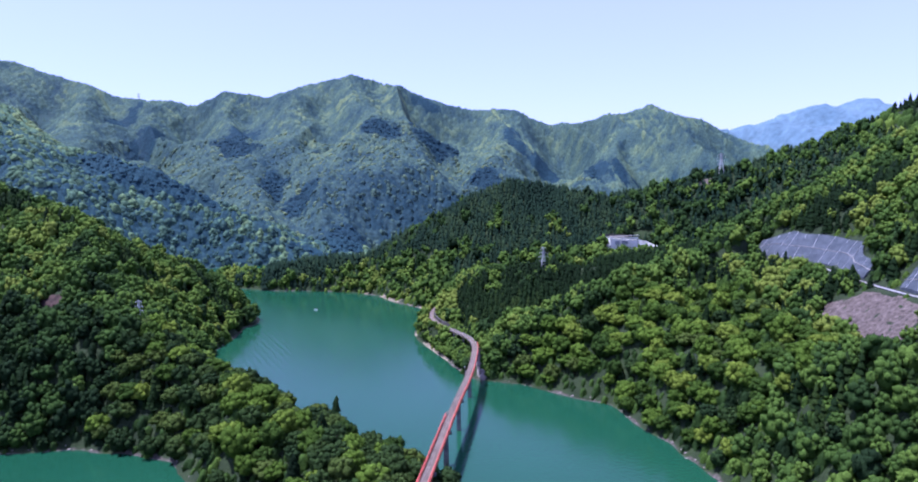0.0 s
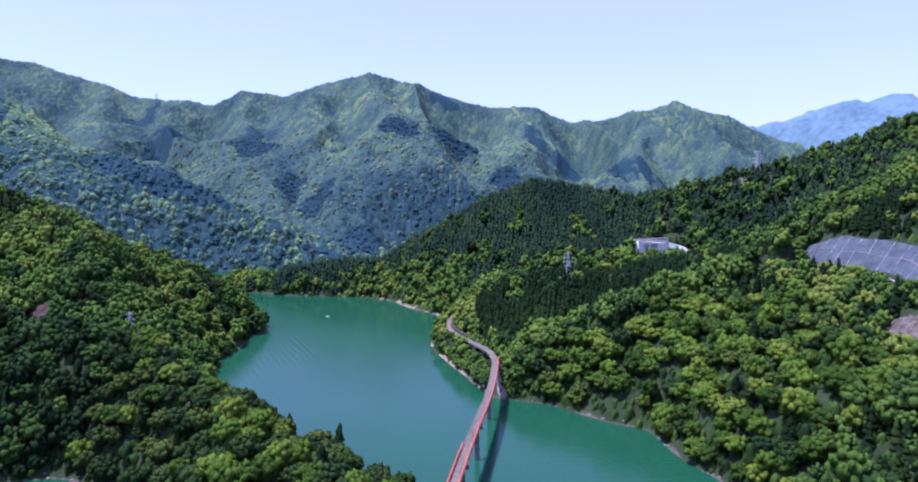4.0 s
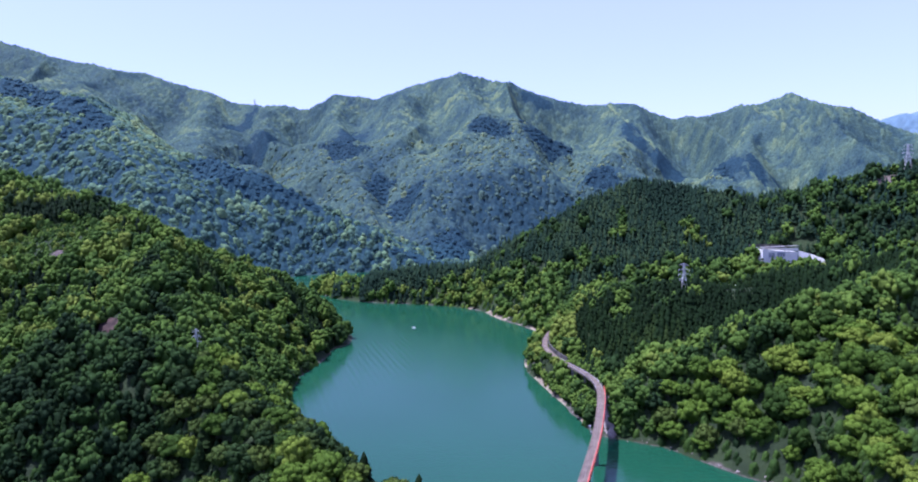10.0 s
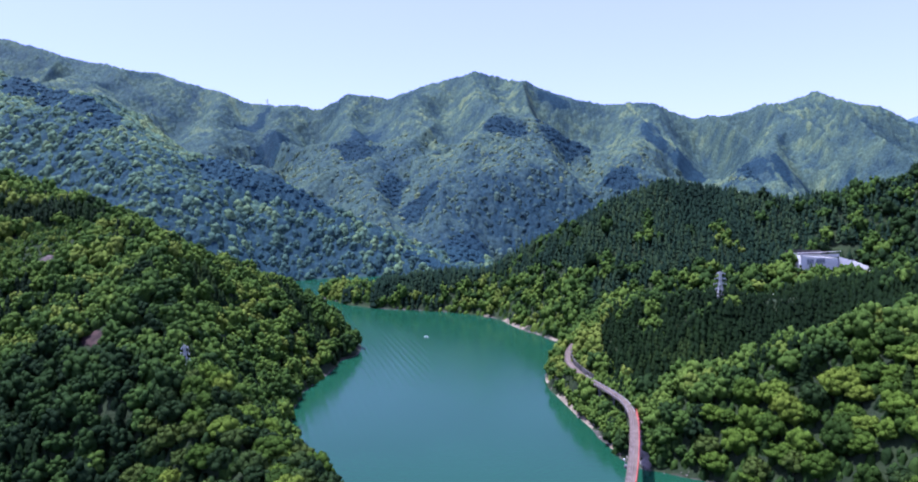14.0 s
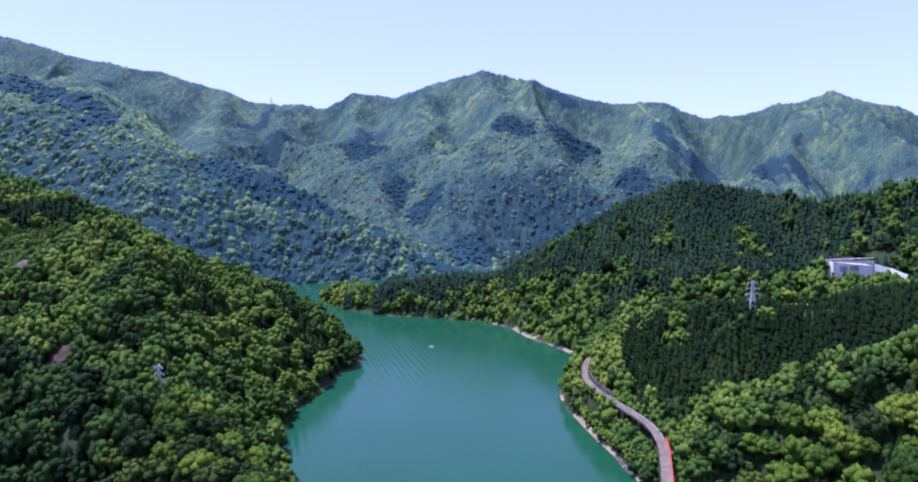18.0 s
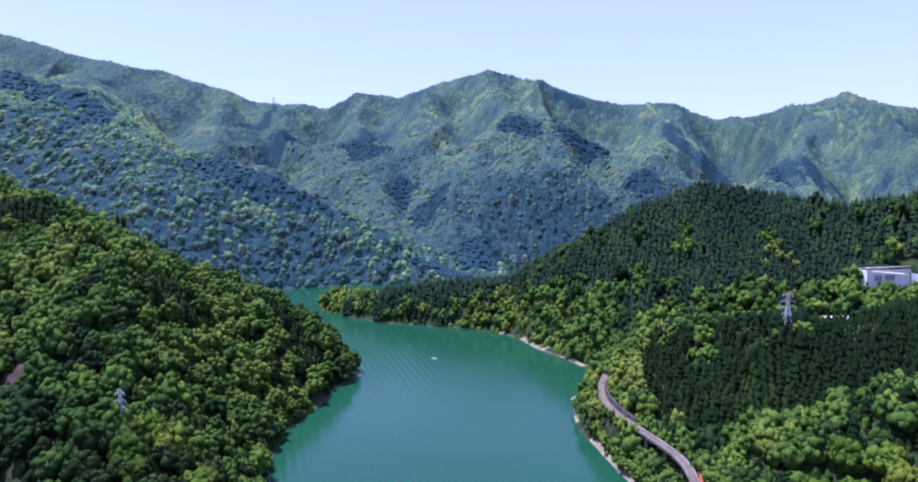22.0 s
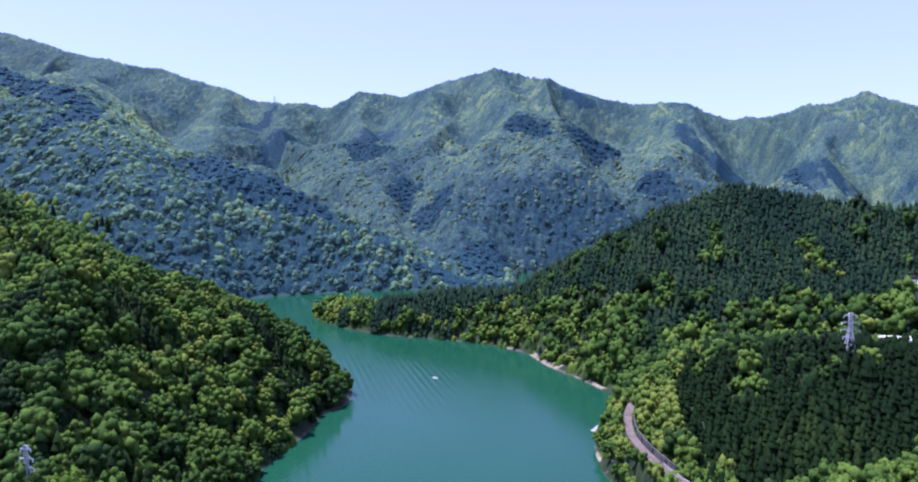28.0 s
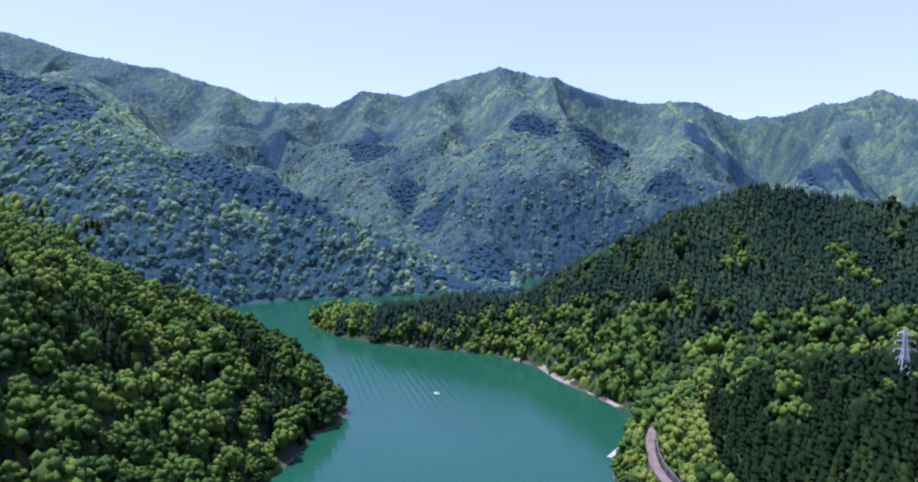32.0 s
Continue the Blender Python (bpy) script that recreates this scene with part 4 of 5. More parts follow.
for (p, zp), (q, zq) in zip(list(zip(RAMP[2:], ramp_top)), list(zip(RAMP[3:], ramp_top[1:]))):
    side = Vector((q[1] - p[1], p[0] - q[0], 0)).normalized() * 0.4
    vs_ = []
    for (x, y), z_ in ((p, zp), (q, zq)):
        for o in (-1, 1):
            vs_ += [bm.verts.new((x + side.x * o, y + side.y * o, 66 + z_ - 9)), bm.verts.new((x + side.x * o, y + side.y * o, 66 + z_ + 0.8))]
    for f in ((0, 1, 3, 2), (4, 6, 7, 5), (0, 4, 5, 1), (2, 3, 7, 6), (1, 5, 7, 3), (0, 2, 6, 4)):
        bm.faces.new([vs_[i] for i in f])
bmesh.ops.recalc_face_normals(bm, faces=bm.faces[:])
tagged(part("ramp_wall", bm, M_WHITE, None), "white parapet wall of a road ramp going downhill", "wall", kind="structure")
shed = thing("valley_shed", (152, 777, 44), "long low shed with a pale wall and roof among trees", "shed")
bm = bmesh.new()
box(bm, (11.5, 4, 0.5), (22, 8, 9.6))
part("walls", bm, M_WHITE, shed)
bm = bmesh.new()
for sgn in (-1, 1):
    v = [bm.verts.new(c) for c in ((-0.2, 4, 7.4), (23.4, 4, 7.4), (23.4, 4 + sgn * 4.8, 5.4), (-0.2, 4 + sgn * 4.8, 5.4))]
    bm.faces.new(v)
bmesh.ops.solidify(bm, geom=bm.faces[:], thickness=0.2)
part("roof", bm, M_WHITE, shed, "pale metal gable roof")

# ---- boat, slipway ----
boat = thing("motorboat", (-173, 799, 0), "small white motorboat lying on the open lake", "boat")
bm = bmesh.new()
rings = []
for s_, w, lowz in ((-2.7, 0.85, -0.2), (-1.2, 1.0, -0.3), (0.6, 0.95, -0.3), (1.9, 0.6, -0.15), (2.9, 0.05, 0.45)):
    rings.append([bm.verts.new(c) for c in ((s_, -w, 0.75), (s_, -w * 0.8, lowz), (s_, w * 0.8, lowz), (s_, w, 0.75))])
for a, b in zip(rings, rings[1:]):
    for i in range(4):
        bm.faces.new((a[i], a[(i + 1) % 4], b[(i + 1) % 4], b[i]))
bm.faces.new(rings[0])
bm.faces.new(rings[-1][::-1])
bmesh.ops.recalc_face_normals(bm, faces=bm.faces[:])
part("hull", bm, M_WHITE, boat)
bm = bmesh.new()
v = box(bm, (-0.4, 0, 1.15), (1.9, 1.3, 0.9))
for w in v:
    if w.co.z > 1.2:
        w.co.x = -0.4 + (w.co.x + 0.4) * 0.75
bmesh.ops.bevel(bm, geom=bm.edges[:], offset=0.1, segments=2, affect="EDGES")
part("cabin", bm, M_GREYROOF, boat, "grey cabin")
bm = bmesh.new()
box(bm, (-2.85, 0, 0.75), (0.35, 0.4, 0.9))
part("outboard_motor", bm, M_RAIL, boat)
boat.rotation_euler = (0, 0, radians(155))

slip_line = [Vector((-46, 697, -0.7)), Vector((-42, 704, 0.2)), Vector((-37, 713, 1.1)), Vector((-34, 719, 1.9))]
tagged(sweep("slipway", slip_line, -1.5, 1.5, -1.2, 0.3, M_CONCRETE, None), "pale concrete slipway running into the lake", "slipway", kind="structure")


def beach(line, wide, label):
    """Gravel along the waterline."""
    pts = curve_of(line, 0, 5.0)
    bm = bmesh.new()
    prev = None
    for k, p in enumerate(pts):
        way = (pts[min(k + 1, len(pts) - 1)] - pts[max(k - 1, 0)]).normalized()
        side = Vector((way.y, -way.x, 0))
        w = wide * (0.45 + 1.1 * value_noise(np.array([p.x]), np.array([p.y]), 14)[0]) * math.sin(math.pi * min(1, max(0.02, (k + 0.5) / len(pts)))) ** 0.5
        row = [bm.verts.new((p + side * o) + Vector((0, 0, h))) for o, h in ((-2.2, -0.9), (0.0, 0.18), (w * 0.5, 0.75 + 0.3 * w * 0.5), (w, 1.0 + 0.55 * w))]
        if prev:
            for i in range(3):
                bm.faces.new((prev[i], prev[i + 1], row[i + 1], row[i]))
        prev = row
    bmesh.ops.recalc_face_normals(bm, faces=bm.faces[:])
    me = bpy.data.meshes.new("beach")
    bm.to_mesh(me)
    bm.free()
    me.materials.append(M_SAND)
    me.polygons.foreach_set("use_smooth", [True] * len(me.polygons))
    return tagged(new("beach", me), label, "beach", kind="structure")


beach([(-28, 778), (-60, 823), (-85, 855), (-109, 898), (-128, 910)], 3.8, "narrow strip of pale gravel at the waterline")
beach([(8, 516), (-4, 551), (-21, 594), (-37, 640), (-42, 664)], 3.2, "pale stony bank below the railway")

# ---- rocks at the waterline ----
ROCKS = [(ICO_V * (0.7 + 0.5 * np.random.default_rng(k).random((len(ICO_V), 1))) * [1, 1, 0.6], ICO_F) for k in range(5)]
rx, ry = jitter(-420, 180, 240, 1100, 3.2)
rd = shore(rx, ry)
amount = np.where(rx > -60, 0.5, 0.14) * (0.3 + 1.2 * value_noise(rx, ry, 30))
ok = (rd > -0.8) & (rd < 3.2) & (rng.random(len(rx)) < amount)
rx, ry = rx[ok], ry[ok]
rs = 0.5 + 0.9 * rng.random(len(rx)) ** 2
spread("bank_rocks", ROCKS, np.stack([rx, ry, land(rx, ry), rs, rs, rng.random(len(rx)) * 6.28, rng.random(len(rx))], 1), M_ROCK, "loose pale rocks along the waterline", "rocks")

# ---- single trees nearest the flight ----
def tree_material(name, stops, fine, distance, grain=0.45):
    """Leaves of single trees: colour by tree."""
    m = foliage(name, stops, fine, distance, grain=grain)
    nodes, links = m.node_tree.nodes, m.node_tree.links
    info = nodes.new("ShaderNodeObjectInfo")
    r = next(n for n in nodes if n.type == "VALTORGB" and n.inputs["Fac"].links and n.inputs["Fac"].links[0].from_node.type == "ATTRIBUTE")
    links.new(info.outputs["Random"], r.inputs["Fac"])
    return m


SPRING = [(0.0, (0.027, 0.055, 0.011)), (0.35, (0.055, 0.101, 0.014)), (0.7, (0.090, 0.151, 0.019)), (1.0, (0.137, 0.186, 0.025))]
M_TREE = tree_material("single tree leaves", SPRING, 1.5, 0.5)
DARKLEAF = [(0.0, (0.019, 0.039, 0.014)), (0.6, (0.036, 0.065, 0.018)), (1.0, (0.068, 0.101, 0.021))]
M_TREEDARK = tree_material("evergreen leaves", DARKLEAF, 1.0, 0.45)
M_TREECONE = tree_material("single cedar needles", CONE, 1.3, 0.4)


def trunk_mesh(high, radius, limbs):
    bm = bmesh.new()
    r = random.Random(limbs)
    def taper(a, b, ra, rb):
        a, b = Vector(a), Vector(b)
        bmesh.ops.create_cone(bm, cap_ends=True, segments=6, radius1=ra, radius2=rb, depth=(b - a).length,
                              matrix=Matrix.Translation((a + b) / 2) @ (b - a).to_track_quat("Z", "Y").to_matrix().to_4x4())
    taper((0, 0, -1), (0.1, 0, high * 0.55), radius, radius * 0.6)
    taper((0.1, 0, high * 0.55), (0, 0.1, high * 0.85), radius * 0.6, radius * 0.2)
    for k in range(limbs):
        a, z0 = k * 2.4, high * (0.3 + 0.4 * k / max(1, limbs))
        taper((0.05, 0, z0), (math.cos(a) * high * 0.25, math.sin(a) * high * 0.25, z0 + high * 0.22), radius * 0.4, radius * 0.12)
    me = bpy.data.meshes.new("trunk")
    bm.to_mesh(me)
    bm.free()
    me.materials.append(M_BARK)
    return me


def tree_kind(name, crown, mat, high, radius, limbs, label, group):
    t = thing(name, (0, 0, -60), label, "tree", group)
    trunk = new("trunk", trunk_mesh(high, radius, limbs))
    leaves = new("crown", mesh_of("crown", crown[0], crown[1], mat))
    for o in (trunk, leaves):
        o.parent = t
    return t


def scaled(shape, w, h):
    return shape[0] * np.array([w, w, h]), shape[1]


KINDS = [tree_kind("broadleaf_tree", scaled(crown_shape(26, 640, 0.062, seed=40 + k), 6.6, 7.6 + 0.8 * (k % 3)), M_TREE, 10.5, 0.32, 5,
                   "spring-green broadleaf tree with a rounded lumpy crown", "broadleaf trees on the slopes") for k in range(5)]
CEDARS = [tree_kind("cedar_tree", scaled(cone_shape(9, 13, seed=60 + k), 17, 17), M_TREECONE, 15, 0.26, 0,
                    "tall narrow dark green cedar among broadleaf trees", "cedars on the slopes") for k in range(3)]
DARKS = [tree_kind("evergreen_tree", scaled(crown_shape(18, 480, 0.080, seed=80 + k), 6.0, 8.0), M_TREEDARK, 10.5, 0.34, 5,
                  "dark evergreen tree with a dense rounded crown", "evergreen trees on the slopes") for k in range(3)]
SINGLE = [(-215, 10, 262, 470), (55, 215, 335, 520)]     # stretches nearest the flight
taken = []
for x0, x1, y0, y1 in SINGLE:
    tx, ty, tz = wood(x0, x1, y0, y1, 9.6 if x0 < 0 else 10.0)
    c_ = rng.random(len(tx)) < conifers(tx, ty)
    for x, y, z_, con in zip(tx, ty, tz, c_):
        taken.append((x, y))
        s_ = 0.72 + 0.5 * rng.random()
        dark = rng.random() < (0.62 if x < 20 else 0.16)
        kind = (CEDARS if con else DARKS if dark else KINDS)[rng.integers(3 if con or dark else 5)]
        m = pose(x, y, z_ - 0.2, 3 * rng.standard_normal(), 3 * rng.standard_normal(), 360 * rng.random())
        o = copy_thing(kind, m @ Matrix.Diagonal((s_, s_, s_ * (0.85 + 0.3 * rng.random()), 1)))
for k in KINDS + CEDARS + DARKS:
    for o in (*k.children, k):
        bpy.data.objects.remove(o)
print("single trees", len(taken))


def not_single(x, y):
    return ~np.any([(x > a) & (x < b) & (y > c) & (y < d) for a, b, c, d in SINGLE], 0)


# ---- woods ----
def plant(x0, x1, y0, y1, step, shapes, half, cedar_shapes, tall, name, label, cedar_label, keep=None, needles=M_CONE):
    x, y, z_ = wood(x0, x1, y0, y1, step)
    ok = not_single(x, y) & in_view(x, y)
    if keep is not None:
        ok &= keep(x, y)
    x, y, z_ = x[ok], y[ok], z_[ok]
    con = rng.random(len(x)) < conifers(x, y)
    spread(name, shapes, broad_rows(x[~con], y[~con], z_[~con], half), M_BROAD, label)
    x, y, z_ = wood(x0, x1, y0, y1, step * 0.52)
    ok = not_single(x, y) & in_view(x, y)
    if keep is not None:
        ok &= keep(x, y)
    x, y, z_ = x[ok], y[ok], z_[ok]
    con = rng.random(len(x)) < conifers(x, y) ** 1.1
    if con.any():
        spread("cedar_wood", cedar_shapes, cedar_rows(x[con], y[con], z_[con], tall), needles, cedar_label)
    print(name, len(x))


rich = [crown_shape(13, 95, 0.085, seed=k) for k in range(7)]
plain = [crown_shape(6, 30, 0.13, seed=20 + k) for k in range(6)]
cones = [cone_shape(4, 7, seed=k) for k in range(6)]
near_land = lambda x, y: (y < 620) | ((x < -150) & (y < 800) & (x > -470)) | ((x > -60) & (x < 120) & (y < 700))
slim = [cone_shape(3, 6, seed=30 + k) for k in range(5)]
plant(-570, 420, 240, 800, 7.7, rich, 5.5, cones, 13, "broadleaf_wood", "dense spring-green broadleaf forest on the lake slopes", "dark green cedars standing among broadleaf trees", keep=near_land)
beyond = lambda x, y: ((y < 1060) | (x < -20)) & ~near_land(x, y) & ((y > 620) | (x < -420))
HILLS, CEDARHILLS = "spring-green broadleaf forest on hills across the lake", "dark green cedar plantation on the hillsides"
plant(-720, 560, 380, 772, 8.2, plain, 6.0, slim, 13, "broadleaf_wood", HILLS, CEDARHILLS, keep=beyond)
plant(-420, 560, 772, 1110, 8.2, plain, 6.0, slim, 14, "broadleaf_wood", HILLS, CEDARHILLS, keep=beyond, needles=M_HAZECONE)
domes = [dome_shape(k) for k in range(8)]
for x0, x1, y0, y1 in ((420, 800, 240, 620), (560, 1000, 620, 1110), (-1000, -720, 620, 1110)):
    x, y, z_ = wood(x0, x1, y0, y1, 10)
    con = rng.random(len(x)) < conifers(x, y)
    spread("hill_wood", domes, broad_rows(x[~con], y[~con], z_[~con], 6.5), M_BROAD, "broadleaf forest on the upper hillsides", hug=0.9)
    if con.any():
        spread("cedar_wood", [cone_shape(3, 6, seed=k) for k in range(4)], cedar_rows(x[con], y[con], z_[con], 17), M_CONE, "cedars on the upper hillsides")

x, y, z_ = wood(140, 420, -120, 262, 9.5)
ok = ~in_view(x, y)
spread("hill_wood", domes, broad_rows(x[ok], y[ok], z_[ok], 6.5), M_BROAD, "broadleaf forest on the bank behind", hug=0.9)

# Shrubs and young trees that close the canopy near the flight.
x, y, z_ = wood(-480, 400, 250, 650, 5.6, 2.4)
ok = in_view(x, y) & (conifers(x, y) < 0.8)
x, y, z_ = x[ok], y[ok], z_[ok]
low = broad_rows(x, y, z_, 3.2)
low[:, 4] = low[:, 3] * (0.9 + 0.6 * rng.random(len(x)))
# shade between the crowns is put into the shrubs' colour
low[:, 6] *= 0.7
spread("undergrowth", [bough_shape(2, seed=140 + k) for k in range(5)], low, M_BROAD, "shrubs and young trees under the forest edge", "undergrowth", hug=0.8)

x, y = jitter(-478, -380, 552, 616, 3.0)
ok = (inside(x, y, CLEARING) > 0) & (inside(x, y, BARE) < 0.2)
x, y = x[ok], y[ok]
low = broad_rows(x, y, land(x, y), 5.2)
low[:, 4] = low[:, 3] * (0.8 + 0.5 * rng.random(len(x)))
low[:, 6] = np.clip(0.55 + 0.25 * rng.standard_normal(len(x)), 0.3, 1)
spread("young_planting", [bough_shape(2, seed=160 + k) for k in range(5)], low, M_BROAD, "pale green young planting on a cleared slope", "shrubs", hug=0.8)

x, y, z_ = wood(-400, 360, 640, 1075, 7.0, 2.5)
ok = in_view(x, y) & ((x > -130) | (y > 900)) & (conifers(x, y) < 0.6)
x, y, z_ = x[ok], y[ok], z_[ok]
low = broad_rows(x, y, z_, 3.6)
low[:, 4] = low[:, 3] * (1.0 + 0.7 * rng.random(len(x)))
# away from the shore, shade under the cedars is painted as low tint
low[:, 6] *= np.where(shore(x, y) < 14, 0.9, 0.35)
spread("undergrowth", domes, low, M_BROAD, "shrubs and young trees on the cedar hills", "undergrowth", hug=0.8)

x, y = jitter(-60, 40, 480, 730, 3.9)
z_, d_, o_ = land(x, y), shore(x, y), off_track(x, y)
ok = (d_ > 2.2) & (o_ > 3.4) & (o_ < 22) & ~((y < 532) & (o_ < 5.5) & (d_ < 9)) & (inside(x, y, [(-38, 710, 6, 16)]) < 0)
x, y, z_ = x[ok], y[ok], z_[ok]
low = broad_rows(x, y, z_, 3.3)
low[:, 3:5] *= np.where((off_track(x, y) < 6.0) & (y > 540), 0.60, 1.1)[:, None]
low[:, 6] = np.clip(low[:, 6] + 0.15, 0, 1)
spread("shore_shrubs", plain, low, M_BROAD, "bright green shrubs between the railway and the shore", "shrubs")

# Trees on the steep bank between the railway and the water.
x, y = jitter(-60, 14, 536, 690, 4.4)
z_, d_, o_ = land(x, y), shore(x, y), off_track(x, y)
track_x = np.interp(y, [p[1] for p in BRIDGE], [p[0] for p in BRIDGE])
ok = (d_ > 1.6) & (o_ > 3.6) & (x < track_x) & (z_ < 17)
x, y, z_ = x[ok], y[ok], z_[ok]
high = np.clip((20.0 - z_) / 2.1, 1.6, 6.4) * (0.75 + 0.3 * rng.random(len(x)))
rows = np.stack([x, y, np.minimum(z_ + 1.5, 12), np.clip(high, 2.0, 4.2), high, rng.random(len(x)) * 6.28, np.clip(0.25 + 0.6 * rng.random(len(x)), 0, 1)], 1)
spread("bank_wood", rich, rows, M_BROAD, "bright green trees on the steep bank below the railway")

# Far mountains: one closed canopy of crowns, each with its own height and green.
def crowns(x, y, size, seed):
    """How far inside its crown a point lies, 0 at the gap to the next crown, and that crown's own random number."""
    u, v = x / size, y / size
    i0, j0 = np.floor(u).astype(int), np.floor(v).astype(int)
    best, second, own = np.full(x.shape, 9.0), np.full(x.shape, 9.0), np.zeros(x.shape)
    for di in (-1, 0, 1):
        for dj in (-1, 0, 1):
            i, j = i0 + di, j0 + dj
            a, b = (i * 7 + j * 131 + seed) % 256, (j * 5 + i * 37 + seed * 3) % 256
            cx, cy = i + 0.08 + 0.84 * LATTICE[a, b], j + 0.08 + 0.84 * LATTICE[b, a]
            d = np.hypot(u - cx, v - cy)
            own = np.where(d < best, LATTICE[(a + 91) % 256, (b + 17) % 256], own)
            second = np.minimum(second, np.maximum(best, d))
            best = np.minimum(best, d)
    return second - best, own


def dome(d):
    u = np.clip(d / 0.62, 0, 1)
    return np.sqrt(u * (2 - u))


FIREBREAKS = [((130, 2328), (195, 2159)), ((195, 2159), (256, 2030)), ((61, 2074), (115, 2150))]


def canopy(name, xs, ys, mat, label):
    gx, gy = np.meshgrid(xs, ys)
    x, y = gx.ravel(), gy.ravel()
    seen = in_view(x, y)
    ground_z, d_ = np.full(x.shape, -5.0), np.full(x.shape, -5.0)
    ground_z[seen], d_[seen] = land(x[seen], y[seen]), shore(x[seen], y[seen])
    wob = 5 * (value_noise(x, y, 9) - 0.5)
    d1, own = crowns(x + wob, y + wob, 14.0, 1)
    d2, own2 = crowns(x + 0.5 * wob, y, 7.0, 40)
    d3, own3 = crowns(x, y, 6.5, 90)
    broad = np.where(y < 1400, 0.7, 1.0) * ((4.4 + 5.6 * own) * dome(d1) + 3.0 * dome(d2) * (0.4 + own2)) - 1.0
    cedar = 2.0 + 3.6 * np.clip(d3 / 0.8, 0, 1) + 2.0 * own3
    # shaded flanks take the cedars' dark tint here as well
    con = inside(x, y, CEDARS_AND_SHADE) + 1.5 * (value_noise(x, y, 60) - 0.5) + 1.2 * (value_noise(x, y, 22) - 0.5) + 1.1 * (own - 0.5) > 0.02
    lift = np.where(con, cedar, broad) * np.clip((d_ - 1.5) / 4.0, 0, 1) * np.clip((y - 1062) / 12, 0, 1)
    tint = 0.22 + 0.46 * own * (0.45 + 0.95 * value_noise(x, y, 120)) + 0.34 * (value_noise(x + 50, y, 45) - 0.45) + 0.14 * own2
    tint = tint - 0.40 * np.clip(1 - d_ / 320, 0, 1)     # darker towards the shore
    for a, b in FIREBREAKS:
        tint = np.where(along(x, y, a, b)[0] < 6, 1.0, tint)
        lift = np.where(along(x, y, a, b)[0] < 6, 0.6, lift)
    # where larger crowns stand, shade of the gaps is painted as lower tint
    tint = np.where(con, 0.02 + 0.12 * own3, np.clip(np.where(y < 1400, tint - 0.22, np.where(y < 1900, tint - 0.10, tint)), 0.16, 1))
    co = np.stack([x, y, ground_z + lift - 0.6], 1)
    n, m = len(xs), len(ys)
    i = (np.arange(m - 1)[:, None] * n + np.arange(n - 1)).ravel()
    quads = np.stack([i, i + 1, i + n + 1, i + n], 1)
    ok = (seen & (d_ > 0.8) & (ground_z > 0.3))[quads].all(1)
    mid = co[quads].mean(1)
    up = np.cross(co[quads[:, 2]] - co[quads[:, 0]], co[quads[:, 3]] - co[quads[:, 1]])
    out = (mid - np.array([-20, 150, 158]))
    out /= np.linalg.norm(out, axis=1)[:, None]
    up /= np.linalg.norm(up, axis=1)[:, None]
    quads = quads[ok & ((up * out).sum(1) < 0.93)]          # far sides of the crests stay bare
    used, flat = np.unique(quads, return_inverse=True)
    me = mesh_of(name, co[used], flat.reshape(quads.shape), mat, tint[used])
    return tagged(new(name, me), label, "forest", kind="stuff")


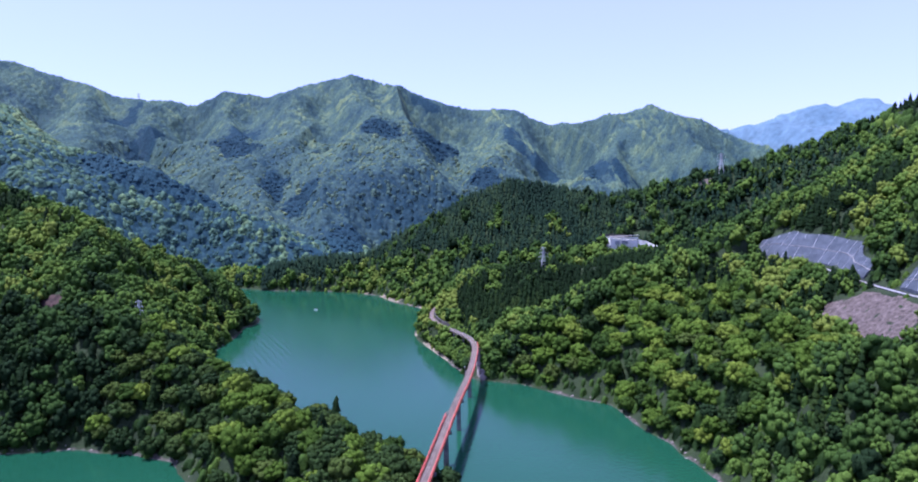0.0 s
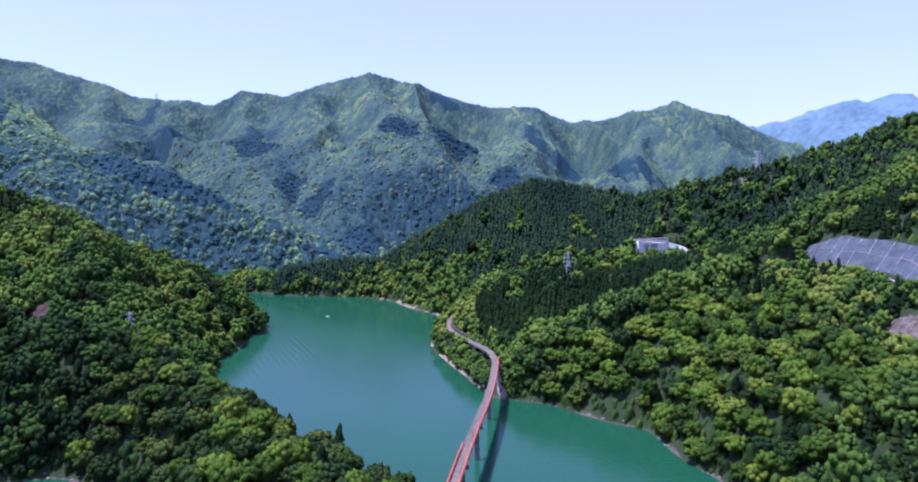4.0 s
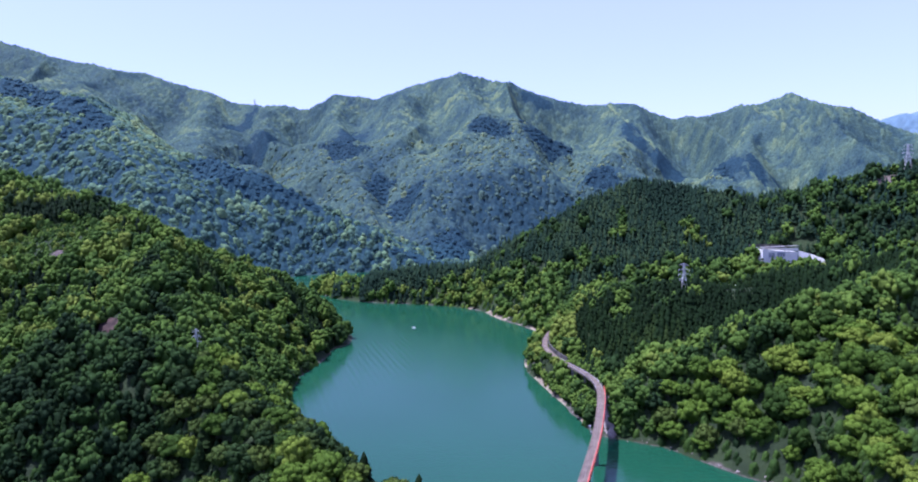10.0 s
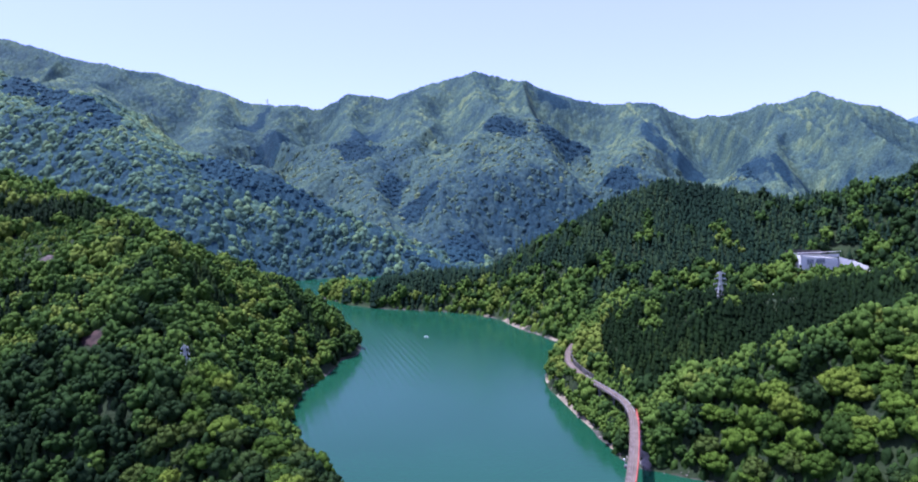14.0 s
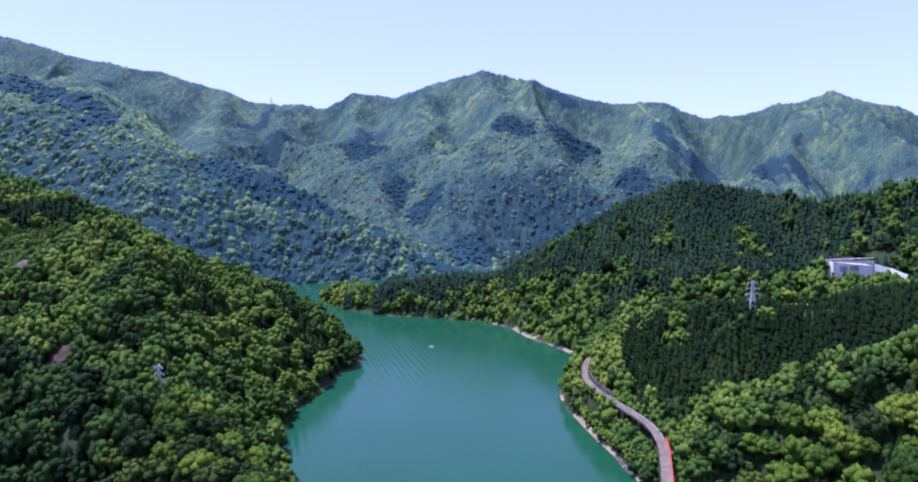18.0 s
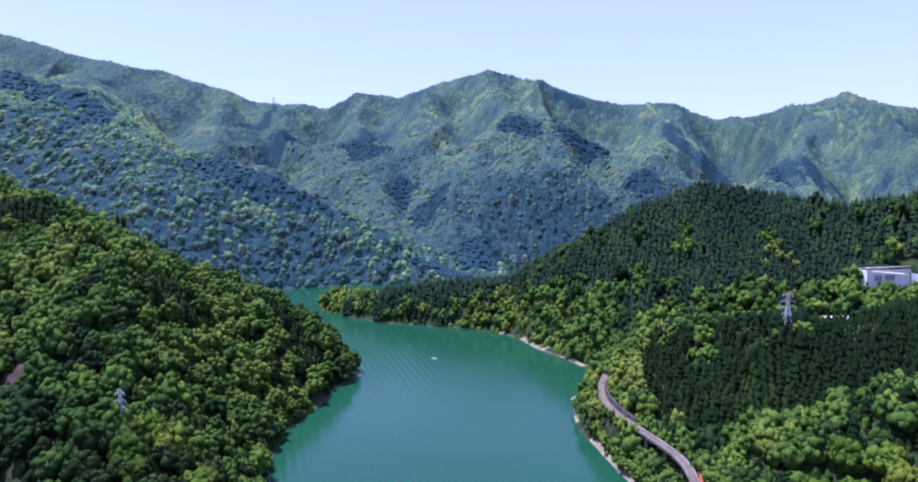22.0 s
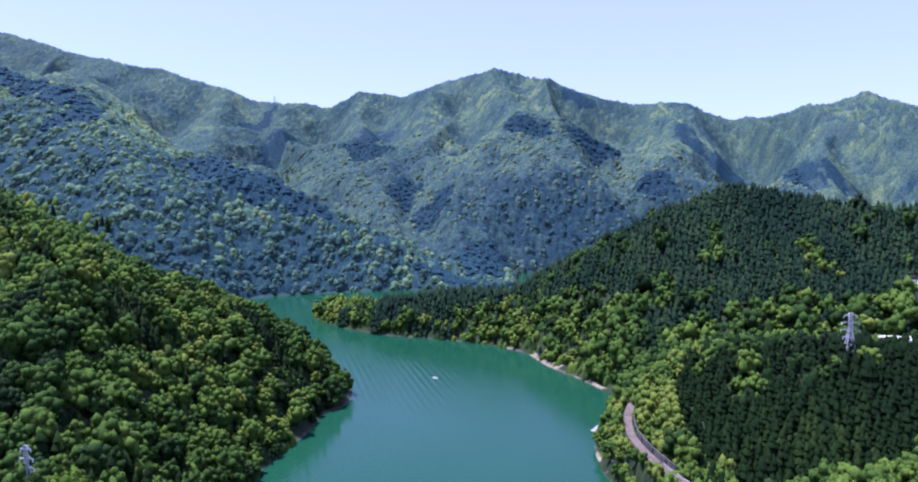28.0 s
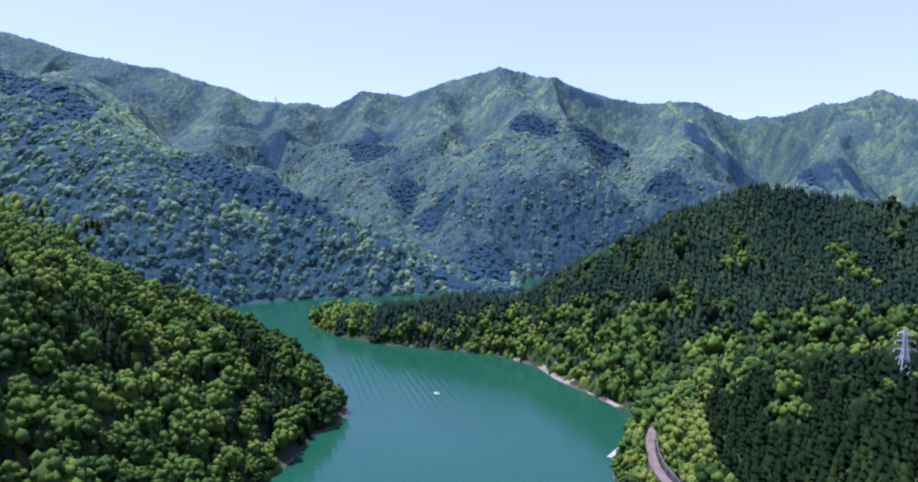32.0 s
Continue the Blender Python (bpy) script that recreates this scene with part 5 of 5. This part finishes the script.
def outer_crowns(name, x0, x1, y0, y1, step, half, tall, shapes, mat, label):
    """The larger crowns that stand out of the closed canopy."""
    x, y = jitter(x0, x1, y0, y1, step)
    ok = in_view(x, y)
    x, y = x[ok], y[ok]
    d_, z_ = shore(x, y), land(x, y)
    # cedar stands together with the flanks darkened for shade
    con = inside(x, y, CEDARS_AND_SHADE) + 1.5 * (value_noise(x, y, 60) - 0.5) + 1.2 * (value_noise(x, y, 22) - 0.5) > 0.02
    gap = np.min([along(x, y, a, b)[0] for a, b in FIREBREAKS], 0) < 8
    gx, gy = (land(x + 8, y) - z_) / 8, (land(x, y + 8) - z_) / 8
    away = (-gx * (x + 20) - gy * (y - 150) + z_ - 158) / np.hypot(x + 20, y - 150) / np.sqrt(1 + gx * gx + gy * gy)
    ok = (d_ > 1.2) & (z_ > 0.3) & ~gap & (away < 0.25) & (rng.random(len(x)) < 0.85)
    dark = ok & con
    high = 7.5 + 3.0 * rng.random(dark.sum())
    spread("cedar_wood", [cone_shape(2, 7, seed=90 + k) for k in range(4)], np.stack([x[dark], y[dark], z_[dark] + 1.0, high * 3.1, high, high * 9, 0.13 * rng.random(dark.sum())], 1), mat, "dark cedar stands, also in place of shaded flanks, on the mountainsides", hug=0.5)
    ok &= ~con
    x, y, z_, d_ = x[ok], y[ok], z_[ok], d_[ok]
    own = rng.random(len(x))
    size = half * (0.60 + 0.75 * own ** 1.5)
    # raised tint paints these crowns as sunlit against the darkened canopy
    tint = 0.52 + 0.44 * rng.random(len(x)) * (0.30 + 1.2 * value_noise(x, y, 120)) + 0.40 * (value_noise(x + 50, y, 45) - 0.45) - 0.34 * np.clip(1 - d_ / 260, 0, 1)
    rows = np.stack([x, y, z_ + 0.6 + 1.5 * rng.random(len(x)), size, size * tall * (0.8 + 0.4 * rng.random(len(x))), rng.random(len(x)) * 6.28, np.clip(tint, 0.20, 1)], 1)
    spread(name, shapes, rows, mat, label, hug=0.6)


FOOT, RANGE = "dense broadleaf forest on the mountain foot across the lake", "unbroken broadleaf forest with cedar stands and painted shaded flanks on the far mountains"
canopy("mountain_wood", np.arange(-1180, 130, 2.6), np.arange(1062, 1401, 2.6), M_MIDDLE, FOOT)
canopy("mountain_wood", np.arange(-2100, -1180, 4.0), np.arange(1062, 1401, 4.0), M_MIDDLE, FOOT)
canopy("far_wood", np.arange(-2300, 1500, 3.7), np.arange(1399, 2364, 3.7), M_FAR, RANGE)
outer_crowns("mountain_crowns", -1300, 130, 1066, 1402, 10.5, 8.2, 0.62, [bough_shape(4, seed=k) for k in range(8)], M_MIDDLE, FOOT)
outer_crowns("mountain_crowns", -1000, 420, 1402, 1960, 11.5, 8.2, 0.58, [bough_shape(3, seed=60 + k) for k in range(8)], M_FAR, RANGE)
